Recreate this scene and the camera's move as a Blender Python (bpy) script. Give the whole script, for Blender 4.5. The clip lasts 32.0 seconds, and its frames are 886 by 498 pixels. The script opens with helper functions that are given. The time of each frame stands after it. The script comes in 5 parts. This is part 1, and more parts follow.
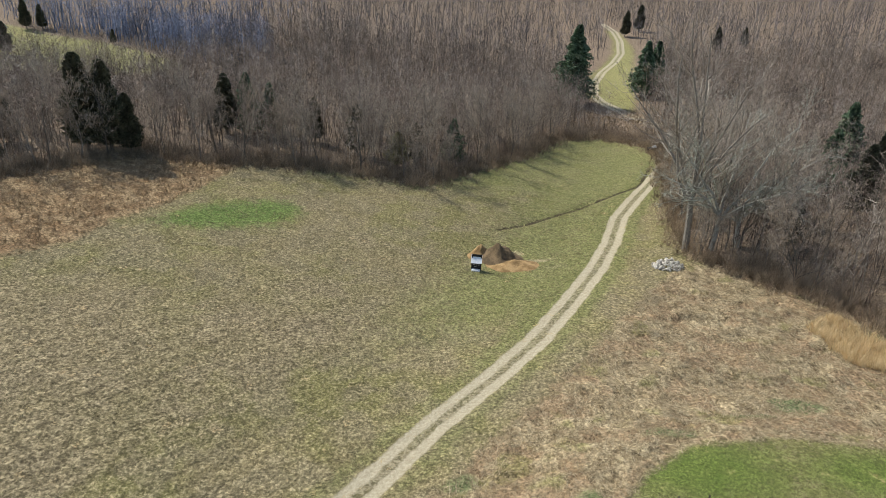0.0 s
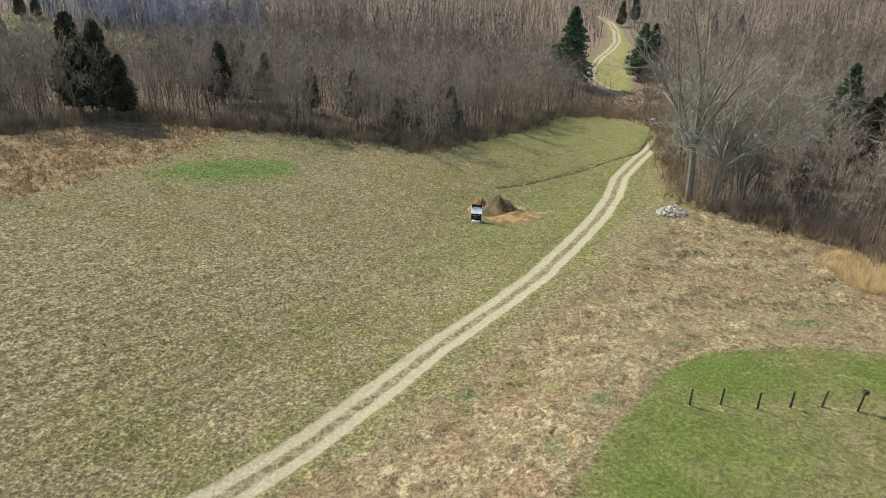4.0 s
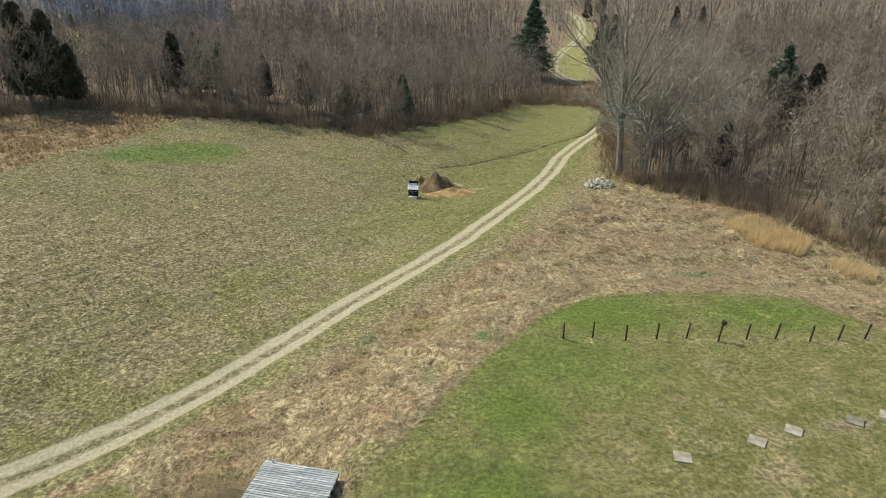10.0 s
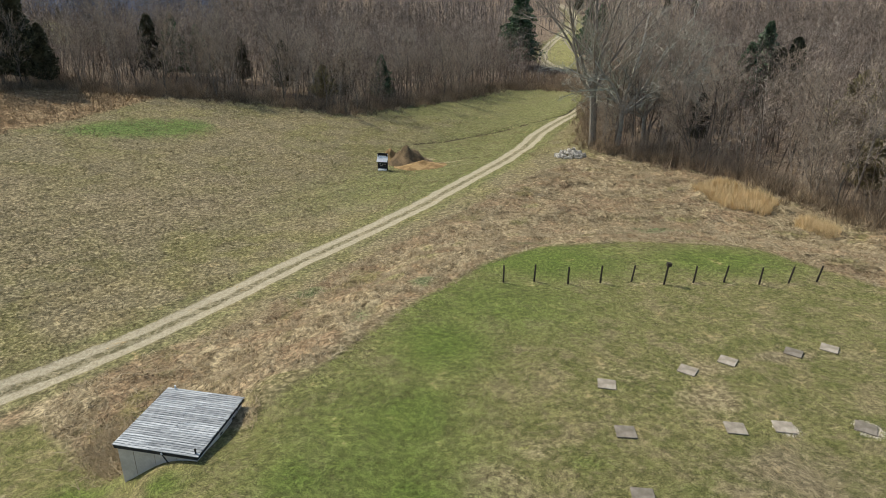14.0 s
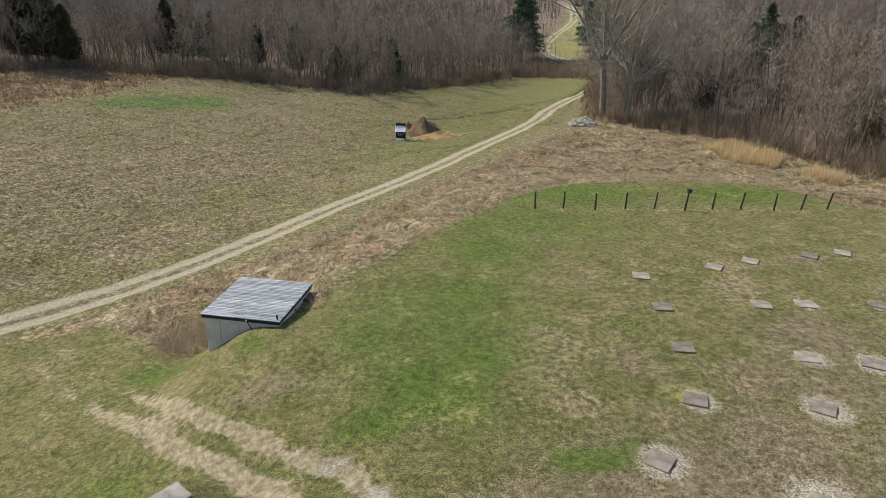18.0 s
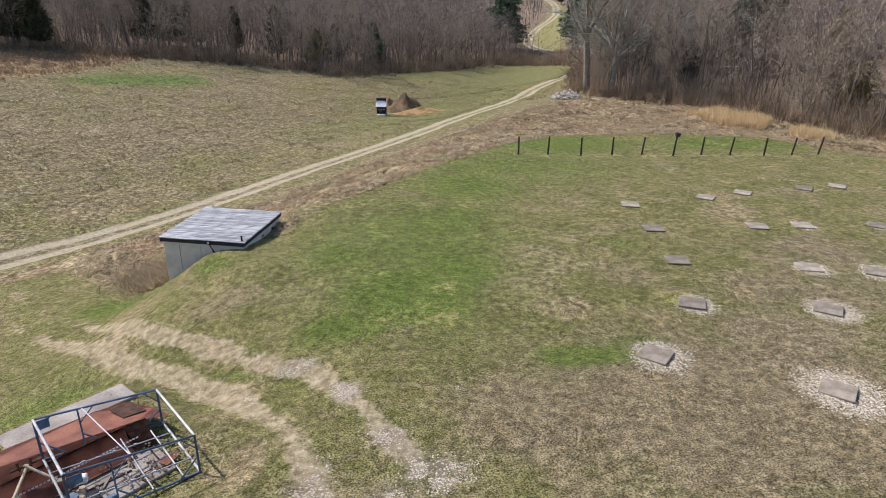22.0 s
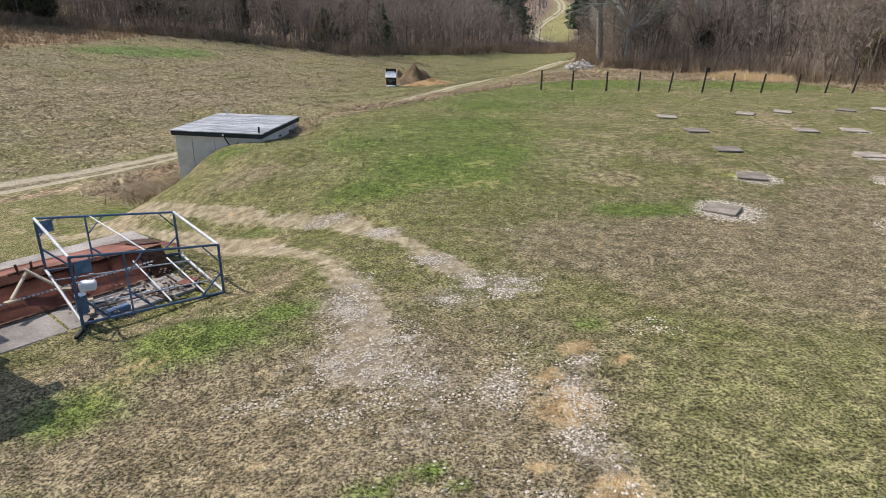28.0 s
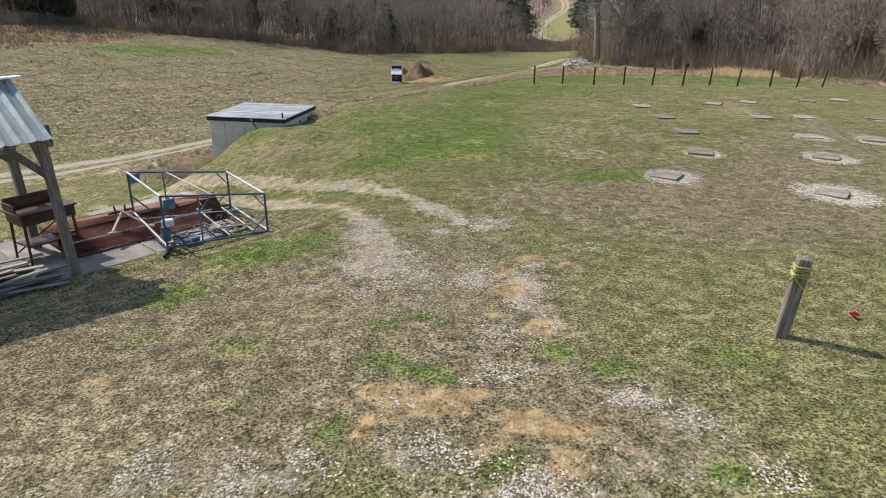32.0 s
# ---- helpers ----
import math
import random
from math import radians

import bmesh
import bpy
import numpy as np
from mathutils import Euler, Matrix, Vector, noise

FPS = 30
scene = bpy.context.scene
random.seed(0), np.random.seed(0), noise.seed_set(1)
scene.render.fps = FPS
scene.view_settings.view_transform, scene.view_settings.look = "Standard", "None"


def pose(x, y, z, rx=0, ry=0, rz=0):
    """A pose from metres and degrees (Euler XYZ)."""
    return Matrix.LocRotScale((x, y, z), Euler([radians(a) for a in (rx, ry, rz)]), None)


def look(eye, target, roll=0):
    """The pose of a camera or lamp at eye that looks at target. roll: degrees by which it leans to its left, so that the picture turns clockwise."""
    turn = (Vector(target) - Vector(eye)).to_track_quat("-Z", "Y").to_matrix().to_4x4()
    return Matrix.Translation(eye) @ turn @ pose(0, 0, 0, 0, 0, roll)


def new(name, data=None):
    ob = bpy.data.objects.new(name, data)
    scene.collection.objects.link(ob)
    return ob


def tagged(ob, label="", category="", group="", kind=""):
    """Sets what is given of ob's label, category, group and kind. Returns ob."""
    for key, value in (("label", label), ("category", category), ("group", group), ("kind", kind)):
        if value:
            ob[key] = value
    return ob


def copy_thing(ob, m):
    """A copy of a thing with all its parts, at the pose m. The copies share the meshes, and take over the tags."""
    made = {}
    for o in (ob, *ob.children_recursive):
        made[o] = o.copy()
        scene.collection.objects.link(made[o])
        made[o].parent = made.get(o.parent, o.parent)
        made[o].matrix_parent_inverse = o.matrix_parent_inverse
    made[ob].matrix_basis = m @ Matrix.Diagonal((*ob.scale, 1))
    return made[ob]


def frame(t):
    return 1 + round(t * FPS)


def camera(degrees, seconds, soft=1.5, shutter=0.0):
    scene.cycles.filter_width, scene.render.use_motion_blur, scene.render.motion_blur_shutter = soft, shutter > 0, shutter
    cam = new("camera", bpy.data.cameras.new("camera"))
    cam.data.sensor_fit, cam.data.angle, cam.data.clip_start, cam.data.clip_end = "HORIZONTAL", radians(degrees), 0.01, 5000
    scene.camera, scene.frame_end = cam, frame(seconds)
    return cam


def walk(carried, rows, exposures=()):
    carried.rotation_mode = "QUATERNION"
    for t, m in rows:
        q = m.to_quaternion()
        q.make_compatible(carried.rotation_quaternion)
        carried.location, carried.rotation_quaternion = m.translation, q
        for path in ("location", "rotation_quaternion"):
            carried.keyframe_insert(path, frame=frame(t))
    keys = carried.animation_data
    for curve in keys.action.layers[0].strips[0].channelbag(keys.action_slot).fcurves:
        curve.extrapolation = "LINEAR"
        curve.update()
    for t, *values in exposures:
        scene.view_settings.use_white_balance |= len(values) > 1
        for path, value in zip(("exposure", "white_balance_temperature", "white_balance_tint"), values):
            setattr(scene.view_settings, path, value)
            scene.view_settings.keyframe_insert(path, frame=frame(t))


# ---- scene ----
cam = camera(69.5, 32.0, soft=0.8)
PATH = [
    (0, (-1.069, 1.401, 27.042), (-1.024, 3.228, 26.229), 2.8),
    (0.5, (-0.625, 1.112, 26.276), (-0.58, 2.939, 25.465), 2.6),
    (1, (-0.526, 0.685, 25.532), (-0.476, 2.514, 24.723), 2.6),
    (1.5, (-0.547, 0.478, 24.608), (-0.494, 2.308, 23.803), 2.6),
    (2, (-0.593, 0.43, 23.681), (-0.543, 2.261, 22.879), 2.5),
    (2.5, (-0.624, 0.538, 22.887), (-0.573, 2.372, 22.09), 2.4),
    (3, (-0.688, 0.591, 22.043), (-0.638, 2.426, 21.25), 2.4),
    (3.5, (-0.814, 0.462, 21.231), (-0.763, 2.299, 20.441), 2.3),
    (4, (-1.017, 0.002, 20.536), (-0.966, 1.84, 19.748), 2.3),
    (4.5, (-1.281, -0.596, 20.312), (-1.234, 1.241, 19.523), 2.3),
    (6.5, (-1.235, -1.323, 19.86), (-1.172, 0.513, 19.07), 2.1),
    (7, (-0.394, -1.549, 19.691), (-0.328, 0.288, 18.901), 2.1),
    (7.5, (0.676, -1.915, 19.616), (0.742, -0.078, 18.829), 2.0),
    (8, (1.413, -2.355, 19.692), (1.489, -0.517, 18.906), 2.0),
    (8.5, (1.954, -2.697, 19.617), (2.035, -0.86, 18.832), 1.9),
    (9, (2.56, -2.986, 19.314), (2.655, -1.149, 18.53), 1.9),
    (9.5, (3.444, -3.315, 18.99), (3.536, -1.477, 18.205), 1.8),
    (10, (4.589, -3.598, 18.906), (4.68, -1.76, 18.122), 1.7),
    (10.5, (5.82, -3.959, 18.809), (5.913, -2.121, 18.026), 1.7),
    (11, (7.16, -4.23, 18.641), (7.252, -2.391, 17.858), 1.6),
    (11.5, (8.058, -4.49, 18.361), (8.146, -2.651, 17.58), 1.6),
    (12, (8.18, -4.739, 17.878), (8.265, -2.898, 17.1), 1.6),
    (12.5, (8.049, -4.771, 17.431), (8.131, -2.93, 16.652), 1.5),
    (13, (7.98, -4.591, 16.957), (8.065, -2.751, 16.178), 1.5),
    (13.5, (8.022, -4.293, 16.262), (8.109, -2.453, 15.483), 1.3),
    (14, (8.33, -4.096, 15.445), (8.414, -2.255, 14.669), 1.2),
    (14.5, (8.695, -4.224, 14.925), (8.764, -2.381, 14.151), 1.1),
    (16.5, (8.48, -6.566, 13.329), (8.517, -4.718, 12.565), 1.3),
    (17, (7.379, -7.153, 12.938), (7.424, -5.304, 12.176), 1.2),
    (17.5, (6.431, -7.71, 12.533), (6.493, -5.861, 11.773), 1.1),
    (18, (6.001, -7.966, 12.151), (6.092, -6.119, 11.39), 1.0),
    (18.5, (6.06, -7.866, 11.713), (6.159, -6.019, 10.953), 1.0),
    (19, (6.215, -7.725, 11.299), (6.319, -5.877, 10.541), 0.9),
    (19.5, (6.275, -7.676, 10.904), (6.388, -5.828, 10.149), 0.9),
    (20, (6.284, -7.75, 10.505), (6.404, -5.902, 9.751), 0.9),
    (20.5, (6.288, -7.846, 10.047), (6.412, -5.998, 9.294), 0.8),
    (21, (6.26, -7.886, 9.484), (6.39, -6.037, 8.734), 0.8),
    (21.5, (6.324, -7.82, 8.975), (6.455, -5.97, 8.226), 0.8),
    (22, (6.354, -7.703, 8.593), (6.489, -5.853, 7.846), 0.8),
    (22.5, (6.393, -7.596, 8.132), (6.533, -5.746, 7.386), 0.8),
    (23, (6.404, -7.642, 7.596), (6.544, -5.791, 6.852), 0.8),
    (23.5, (6.425, -7.643, 7.103), (6.563, -5.791, 6.36), 0.7),
    (24, (6.489, -7.607, 6.602), (6.629, -5.755, 5.861), 0.7),
    (24.5, (6.643, -7.498, 6.114), (6.781, -5.645, 5.374), 0.7),
    (25, (6.691, -7.492, 5.771), (6.831, -5.638, 5.032), 0.7),
    (25.5, (6.664, -7.511, 5.483), (6.803, -5.656, 4.748), 0.8),
    (27.5, (5.677, -7.697, 4.717), (5.809, -5.84, 3.985), 0.9),
    (28, (5.466, -7.62, 4.591), (5.595, -5.762, 3.861), 0.9),
    (28.5, (5.311, -7.911, 4.414), (5.436, -6.053, 3.686), 0.9),
    (29, (5.541, -8.304, 4.376), (5.663, -6.446, 3.647), 0.9),
    (29.5, (5.842, -8.999, 4.384), (5.967, -7.141, 3.654), 0.8),
    (30, (6.002, -9.921, 4.408), (6.127, -8.063, 3.678), 0.8),
    (30.5, (6.057, -10.759, 4.465), (6.179, -8.901, 3.736), 0.8),
    (31, (5.954, -11.123, 4.553), (6.075, -9.265, 3.821), 0.9),
    (31.5, (5.751, -11.126, 4.651), (5.865, -9.268, 3.919), 0.9),
    (32, (5.516, -11.069, 4.754), (5.628, -9.212, 4.021), 0.8),
]
walk(cam, [(t, look(eye, target, roll)) for t, eye, target, roll in PATH], ((0, 0.04, 6650, 6), (4, 0.14, 6900, 2), (9, 0.07, 7100, -2), (13, -0.10, 6950, 4), (19, -0.16, 6650, 10), (23, 0.08, 6500, 17), (28, 0.07, 6550, 14), (32, 0.08, 6500, 12)))

# ---- light and sky ----
SUN_WAY = Vector((-0.785, 0.48, 1.0)).normalized()
world = bpy.data.worlds.new("sky")
scene.world = world
world.use_nodes = True
wn = world.node_tree
sky = wn.nodes.new("ShaderNodeTexSky")
sky.sky_type, sky.sun_disc = "NISHITA", False
sky.sun_elevation = math.asin(SUN_WAY.z)
sky.sun_rotation = math.atan2(SUN_WAY.x, SUN_WAY.y)
sky.air_density, sky.dust_density = 1.0, 1.4
wn.nodes["Background"].inputs[1].default_value = 0.15
wn.links.new(sky.outputs[0], wn.nodes["Background"].inputs[0])
sun_data = bpy.data.lights.new("sun", "SUN")
sun_data.energy, sun_data.angle, sun_data.color = 4.35, radians(0.53), (1.0, 0.95, 0.87)
sun = new("sun", sun_data)
sun.matrix_world = look(SUN_WAY * 300, (0, 0, 0))


# ---- materials ----
class Graph:
    """A short way to write node materials."""

    def __init__(self, name, rough=0.9, metal=0.0, spec=0.25):
        self.mat = bpy.data.materials.new(name)
        self.mat.use_nodes = True
        self.t = self.mat.node_tree
        self.bsdf = self.t.nodes["Principled BSDF"]
        self.bsdf.inputs["Roughness"].default_value = rough
        self.bsdf.inputs["Metallic"].default_value = metal
        self.bsdf.inputs["Specular IOR Level"].default_value = spec
        self.pos = self.t.nodes.new("ShaderNodeNewGeometry").outputs["Position"]

    def put(self, socket, v):
        if isinstance(v, bpy.types.NodeSocket):
            self.t.links.new(v, socket)
        else:
            socket.default_value = (*v, 1) if isinstance(v, tuple) and len(v) == 3 and socket.type == "RGBA" else v

    def noise(self, scale, detail=3.0, rough=0.55, vec=None, stretch=None, distort=0.0):
        n = self.t.nodes.new("ShaderNodeTexNoise")
        n.inputs["Scale"].default_value, n.inputs["Detail"].default_value = scale, detail
        n.inputs["Roughness"].default_value, n.inputs["Distortion"].default_value = rough, distort
        v = vec or self.pos
        if stretch:
            m = self.t.nodes.new("ShaderNodeMapping")
            m.inputs["Scale"].default_value = stretch[:3]
            if len(stretch) > 3:
                m.inputs["Rotation"].default_value = (0, 0, stretch[3])
            self.t.links.new(v, m.inputs[0])
            v = m.outputs[0]
        self.t.links.new(v, n.inputs["Vector"])
        return n.outputs[0]

    def attr(self, name):
        n = self.t.nodes.new("ShaderNodeAttribute")
        n.attribute_name = name
        return n.outputs["Fac"]

    def random(self, island=False):
        if island:
            return self.t.nodes.new("ShaderNodeNewGeometry").outputs["Random Per Island"]
        return self.t.nodes.new("ShaderNodeObjectInfo").outputs["Random"]

    def local(self):
        return self.t.nodes.new("ShaderNodeTexCoord").outputs["Object"]

    def math(self, op, a, b=0.0):
        n = self.t.nodes.new("ShaderNodeMath")
        n.operation = op
        self.put(n.inputs[0], a)
        self.put(n.inputs[1], b)
        return n.outputs[0]

    def fit(self, v, a, b, lo=0.0, hi=1.0):
        n = self.t.nodes.new("ShaderNodeMapRange")
        n.interpolation_type = "SMOOTHSTEP"
        for i, w in enumerate((v, a, b, lo, hi)):
            self.put(n.inputs[i], w)
        return n.outputs[0]

    def mix(self, fac, a, b, mode="MIX"):
        n = self.t.nodes.new("ShaderNodeMix")
        n.data_type, n.blend_type = "RGBA", mode
        self.put(n.inputs[0], fac)
        self.put(n.inputs[6], a)
        self.put(n.inputs[7], b)
        return n.outputs[2]

    def scale(self, colour, k):
        n = self.t.nodes.new("ShaderNodeVectorMath")
        n.operation = "SCALE"
        self.put(n.inputs[0], colour)
        self.put(n.inputs["Scale"], k)
        return n.outputs[0]

    def done(self, colour, bump=None, strength=0.4, distance=0.02, rough=None):
        self.put(self.bsdf.inputs["Base Color"], colour)
        if rough is not None:
            self.put(self.bsdf.inputs["Roughness"], rough)
        if bump is not None:
            b = self.t.nodes.new("ShaderNodeBump")
            b.inputs["Strength"].default_value, b.inputs["Distance"].default_value = strength, distance
            self.t.links.new(bump, b.inputs["Height"])
            self.t.links.new(b.outputs[0], self.bsdf.inputs["Normal"])
        return self.mat


def blotched(name, dark, light, scale=6.0, fine=60.0, rough=0.85, metal=0.0, bump=0.3, distance=0.01, stretch=None, local=False, vary=0.25, spec=0.25):
    """A surface with stains at one scale, grain at another, and a little difference from piece to piece."""
    g = Graph(name, rough, metal, spec)
    v = g.local() if local else None
    big = g.noise(scale, 4, 0.6, v, stretch)
    small = g.noise(fine, 2, 0.6, v, stretch)
    c = g.mix(g.fit(big, 0.32, 0.68), dark, light)
    c = g.mix(g.fit(small, 0.35, 0.75, 0.0, 0.45), c, tuple(0.6 * d for d in dark))
    r = g.fit(g.random(), 0, 1, 1 - vary, 1 + vary)
    n = g.t.nodes.new("ShaderNodeHueSaturation")
    g.put(n.inputs["Color"], c)
    g.put(n.inputs["Value"], r)
    return g.done(n.outputs[0], g.mix(0.5, big, small), bump, distance)


def leafy(name, colours, rough=0.8, spec=0.2, each=0.0, toned=False):
    """Blades, twigs or needles: each island takes its own shade, in drifts; each: the size of a plant, from which the next differs; toned: each plant has a tone of its own."""
    g = Graph(name, rough, 0, spec)
    r = g.random(True)
    drift = g.noise(0.35, 2)
    c = g.mix(g.fit(r, 0.0, 1.0), colours[0], colours[1])
    c = g.mix(g.fit(drift, 0.35, 0.7, 0, 0.75), c, colours[2])
    if each:
        c = g.scale(c, g.fit(g.noise(1 / each, 3, 0.7), 0.36, 0.64, 0.55, 1.4))
    if toned:
        tone = g.attr("tone")
        c = g.mix(g.fit(tone, 0.8, 1.0, 0, 0.7), c, colours[3])
        c = g.scale(c, g.fit(tone, 0.0, 0.8, 0.58, 1.26))
    return g.done(c)


concrete = blotched("concrete", (0.66, 0.62, 0.57), (0.84, 0.80, 0.75), 1.6, 40, 0.9, bump=0.25)
slab_mat = blotched("weathered_concrete", (0.225, 0.195, 0.155), (0.39, 0.345, 0.285), 2.2, 55, 0.95, bump=0.35, local=True)
old_slab = blotched("old_concrete", (0.20, 0.18, 0.16), (0.38, 0.35, 0.32), 1.2, 30, 0.95, bump=0.5)
roof_board = blotched("silvered_board", (0.24, 0.26, 0.28), (0.56, 0.58, 0.60), 2.5, 45, 0.8, bump=0.4, stretch=(0.6, 9, 9), local=True, vary=0.22)
dark_band = blotched("dark_flashing", (0.018, 0.020, 0.026), (0.04, 0.044, 0.055), 3, 40, 0.6, bump=0.15)
post_wood = blotched("weathered_timber", (0.15, 0.12, 0.095), (0.30, 0.26, 0.22), 4, 60, 0.9, bump=0.5, stretch=(7, 7, 0.7), local=True)
tie_wood = blotched("grey_timber", (0.16, 0.137, 0.112), (0.40, 0.355, 0.30), 4, 60, 0.9, bump=0.6, stretch=(8, 8, 0.7), local=True)
fence_wood = blotched("dark_post", (0.035, 0.030, 0.025), (0.085, 0.070, 0.055), 5, 60, 0.9, bump=0.4, local=True)
plank_wood = blotched("grey_plank", (0.13, 0.11, 0.095), (0.34, 0.31, 0.28), 3, 50, 0.9, bump=0.4, stretch=(0.7, 8, 8), local=True, vary=0.35)
pale_wood = blotched("pale_board", (0.42, 0.33, 0.22), (0.62, 0.54, 0.42), 3, 50, 0.85, bump=0.3, local=True)
desk_wood = blotched("varnished_wood", (0.050, 0.018, 0.012), (0.125, 0.050, 0.030), 5, 50, 0.45, bump=0.15, local=True, spec=0.4)
blue_paint = blotched("blue_paint", (0.045, 0.090, 0.165), (0.10, 0.17, 0.27), 6, 70, 0.55, bump=0.2, local=True, spec=0.4)
worn_pipe = blotched("worn_pale_pipe", (0.30, 0.34, 0.37), (0.56, 0.58, 0.58), 6, 60, 0.5, bump=0.15, local=True, spec=0.5)
rust_red = blotched("red_oxide_steel", (0.17, 0.062, 0.042), (0.33, 0.135, 0.092), 1.6, 40, 0.75, bump=0.3, local=True)
rust_dark = blotched("rusty_iron", (0.05, 0.026, 0.018), (0.14, 0.07, 0.045), 8, 70, 0.8, bump=0.4, local=True)
black_iron = blotched("black_iron", (0.012, 0.012, 0.013), (0.03, 0.03, 0.032), 6, 60, 0.6, bump=0.2)
roof_metal = blotched("galvanised_sheet", (0.60, 0.70, 0.71), (0.80, 0.87, 0.87), 1.4, 30, 0.42, 0.0, bump=0.1, spec=0.5)
white_paint = blotched("white_paint", (0.66, 0.67, 0.70), (0.80, 0.81, 0.82), 3, 50, 0.6, bump=0.05)
rope_mat = blotched("yellow_rope", (0.30, 0.28, 0.07), (0.52, 0.48, 0.17), 30, 200, 0.8, bump=0.4)
red_plastic = blotched("red_plastic", (0.55, 0.012, 0.012), (0.70, 0.03, 0.02), 20, 90, 0.45, bump=0.05, spec=0.45)
pale_bristle = blotched("pale_bristle", (0.72, 0.55, 0.52), (0.82, 0.68, 0.66), 20, 90, 0.6, bump=0.05)
dirt_mat = blotched("dug_earth", (0.24, 0.15, 0.065), (0.52, 0.35, 0.17), 1.1, 12, 0.95, bump=0.8, distance=0.06)
dark_dirt = blotched("dark_earth", (0.11, 0.08, 0.048), (0.25, 0.175, 0.10), 1.4, 12, 0.95, bump=0.8, distance=0.06)
stone_mat = blotched("pale_limestone", (0.36, 0.33, 0.285), (0.64, 0.60, 0.53), 2.5, 40, 0.9, bump=0.3, local=True, vary=0.25)
gravel_mat = leafy("pale_gravel", ((0.30, 0.255, 0.20), (0.84, 0.775, 0.65), (0.58, 0.51, 0.41)), 0.9)
bark = blotched("bark", (0.13, 0.112, 0.095), (0.28, 0.25, 0.215), 3, 30, 0.95, bump=0.6, stretch=(4, 4, 0.8), vary=0.3)
pale_bark = blotched("pale_bark", (0.34, 0.33, 0.29), (0.60, 0.58, 0.52), 2, 30, 0.9, bump=0.4, vary=0.15)
twig = leafy("twigs", ((0.23, 0.19, 0.155), (0.52, 0.45, 0.37), (0.39, 0.305, 0.24)), 0.95)
tree_twig = leafy("tree_twigs", ((0.20, 0.172, 0.145), (0.46, 0.41, 0.355), (0.34, 0.29, 0.245)), 0.95)
grey_limb = blotched("grey_limb", (0.19, 0.168, 0.145), (0.39, 0.35, 0.305), 3, 30, 0.95, bump=0.6, stretch=(4, 4, 0.8), vary=0.1)
pale_twig = leafy("pale_twigs", ((0.30, 0.30, 0.25), (0.54, 0.53, 0.46), (0.38, 0.40, 0.33)), 0.95)
wood_mat = leafy("far_wood", ((0.120, 0.097, 0.082), (0.31, 0.260, 0.218), (0.215, 0.163, 0.133), (0.42, 0.38, 0.33)), 0.95, each=7.0, toned=True)
# greyer and bluer than the near wood: some distance haze in the colour
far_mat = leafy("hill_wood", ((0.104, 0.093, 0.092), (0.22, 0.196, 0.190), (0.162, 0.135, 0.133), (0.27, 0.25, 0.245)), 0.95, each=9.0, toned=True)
# the blue of distant haze is mixed into these twig colours
haze_mat = leafy("hazed_hill_wood", ((0.165, 0.19, 0.26), (0.23, 0.265, 0.36), (0.19, 0.22, 0.31), (0.25, 0.285, 0.38)), 0.95, each=9.0, toned=True)
brush_mat = leafy("brush", ((0.18, 0.137, 0.092), (0.43, 0.335, 0.23), (0.30, 0.22, 0.15)), 0.95, each=2.5)
shrub_mat = leafy("shrub_twigs", ((0.20, 0.157, 0.115), (0.45, 0.365, 0.275), (0.33, 0.25, 0.18)), 0.95, each=3.0)
cedar_mat = leafy("cedar_needles", ((0.050, 0.056, 0.036), (0.125, 0.130, 0.084), (0.10, 0.092, 0.062)), 0.8, each=1.1)
olive_mat = leafy("olive_needles", ((0.17, 0.155, 0.080), (0.38, 0.34, 0.18), (0.28, 0.235, 0.125)), 0.85, each=1.3)
pine_mat = leafy("pine_needles", ((0.065, 0.110, 0.065), (0.18, 0.25, 0.145), (0.115, 0.15, 0.095)), 0.75, each=1.2)
thin_mat = leafy("thin_blades", ((0.120, 0.125, 0.045), (0.34, 0.29, 0.17), (0.22, 0.19, 0.095)), 0.85)
lawn_mat = leafy("lawn_blades", ((0.076, 0.098, 0.032), (0.185, 0.200, 0.080), (0.145, 0.152, 0.062)), 0.75)
dry_mat = leafy("dry_blades", ((0.17, 0.135, 0.075), (0.44, 0.37, 0.22), (0.27, 0.24, 0.12)), 0.9)
rough_mat = leafy("tan_grass", ((0.19, 0.145, 0.085), (0.54, 0.45, 0.30), (0.35, 0.27, 0.165)), 0.9)
sedge_mat = leafy("brown_sedge", ((0.19, 0.130, 0.074), (0.38, 0.285, 0.175), (0.275, 0.195, 0.112)), 0.9)
orange_mat = leafy("broom_sedge", ((0.50, 0.36, 0.18), (0.82, 0.67, 0.42), (0.70, 0.53, 0.30)), 0.9)


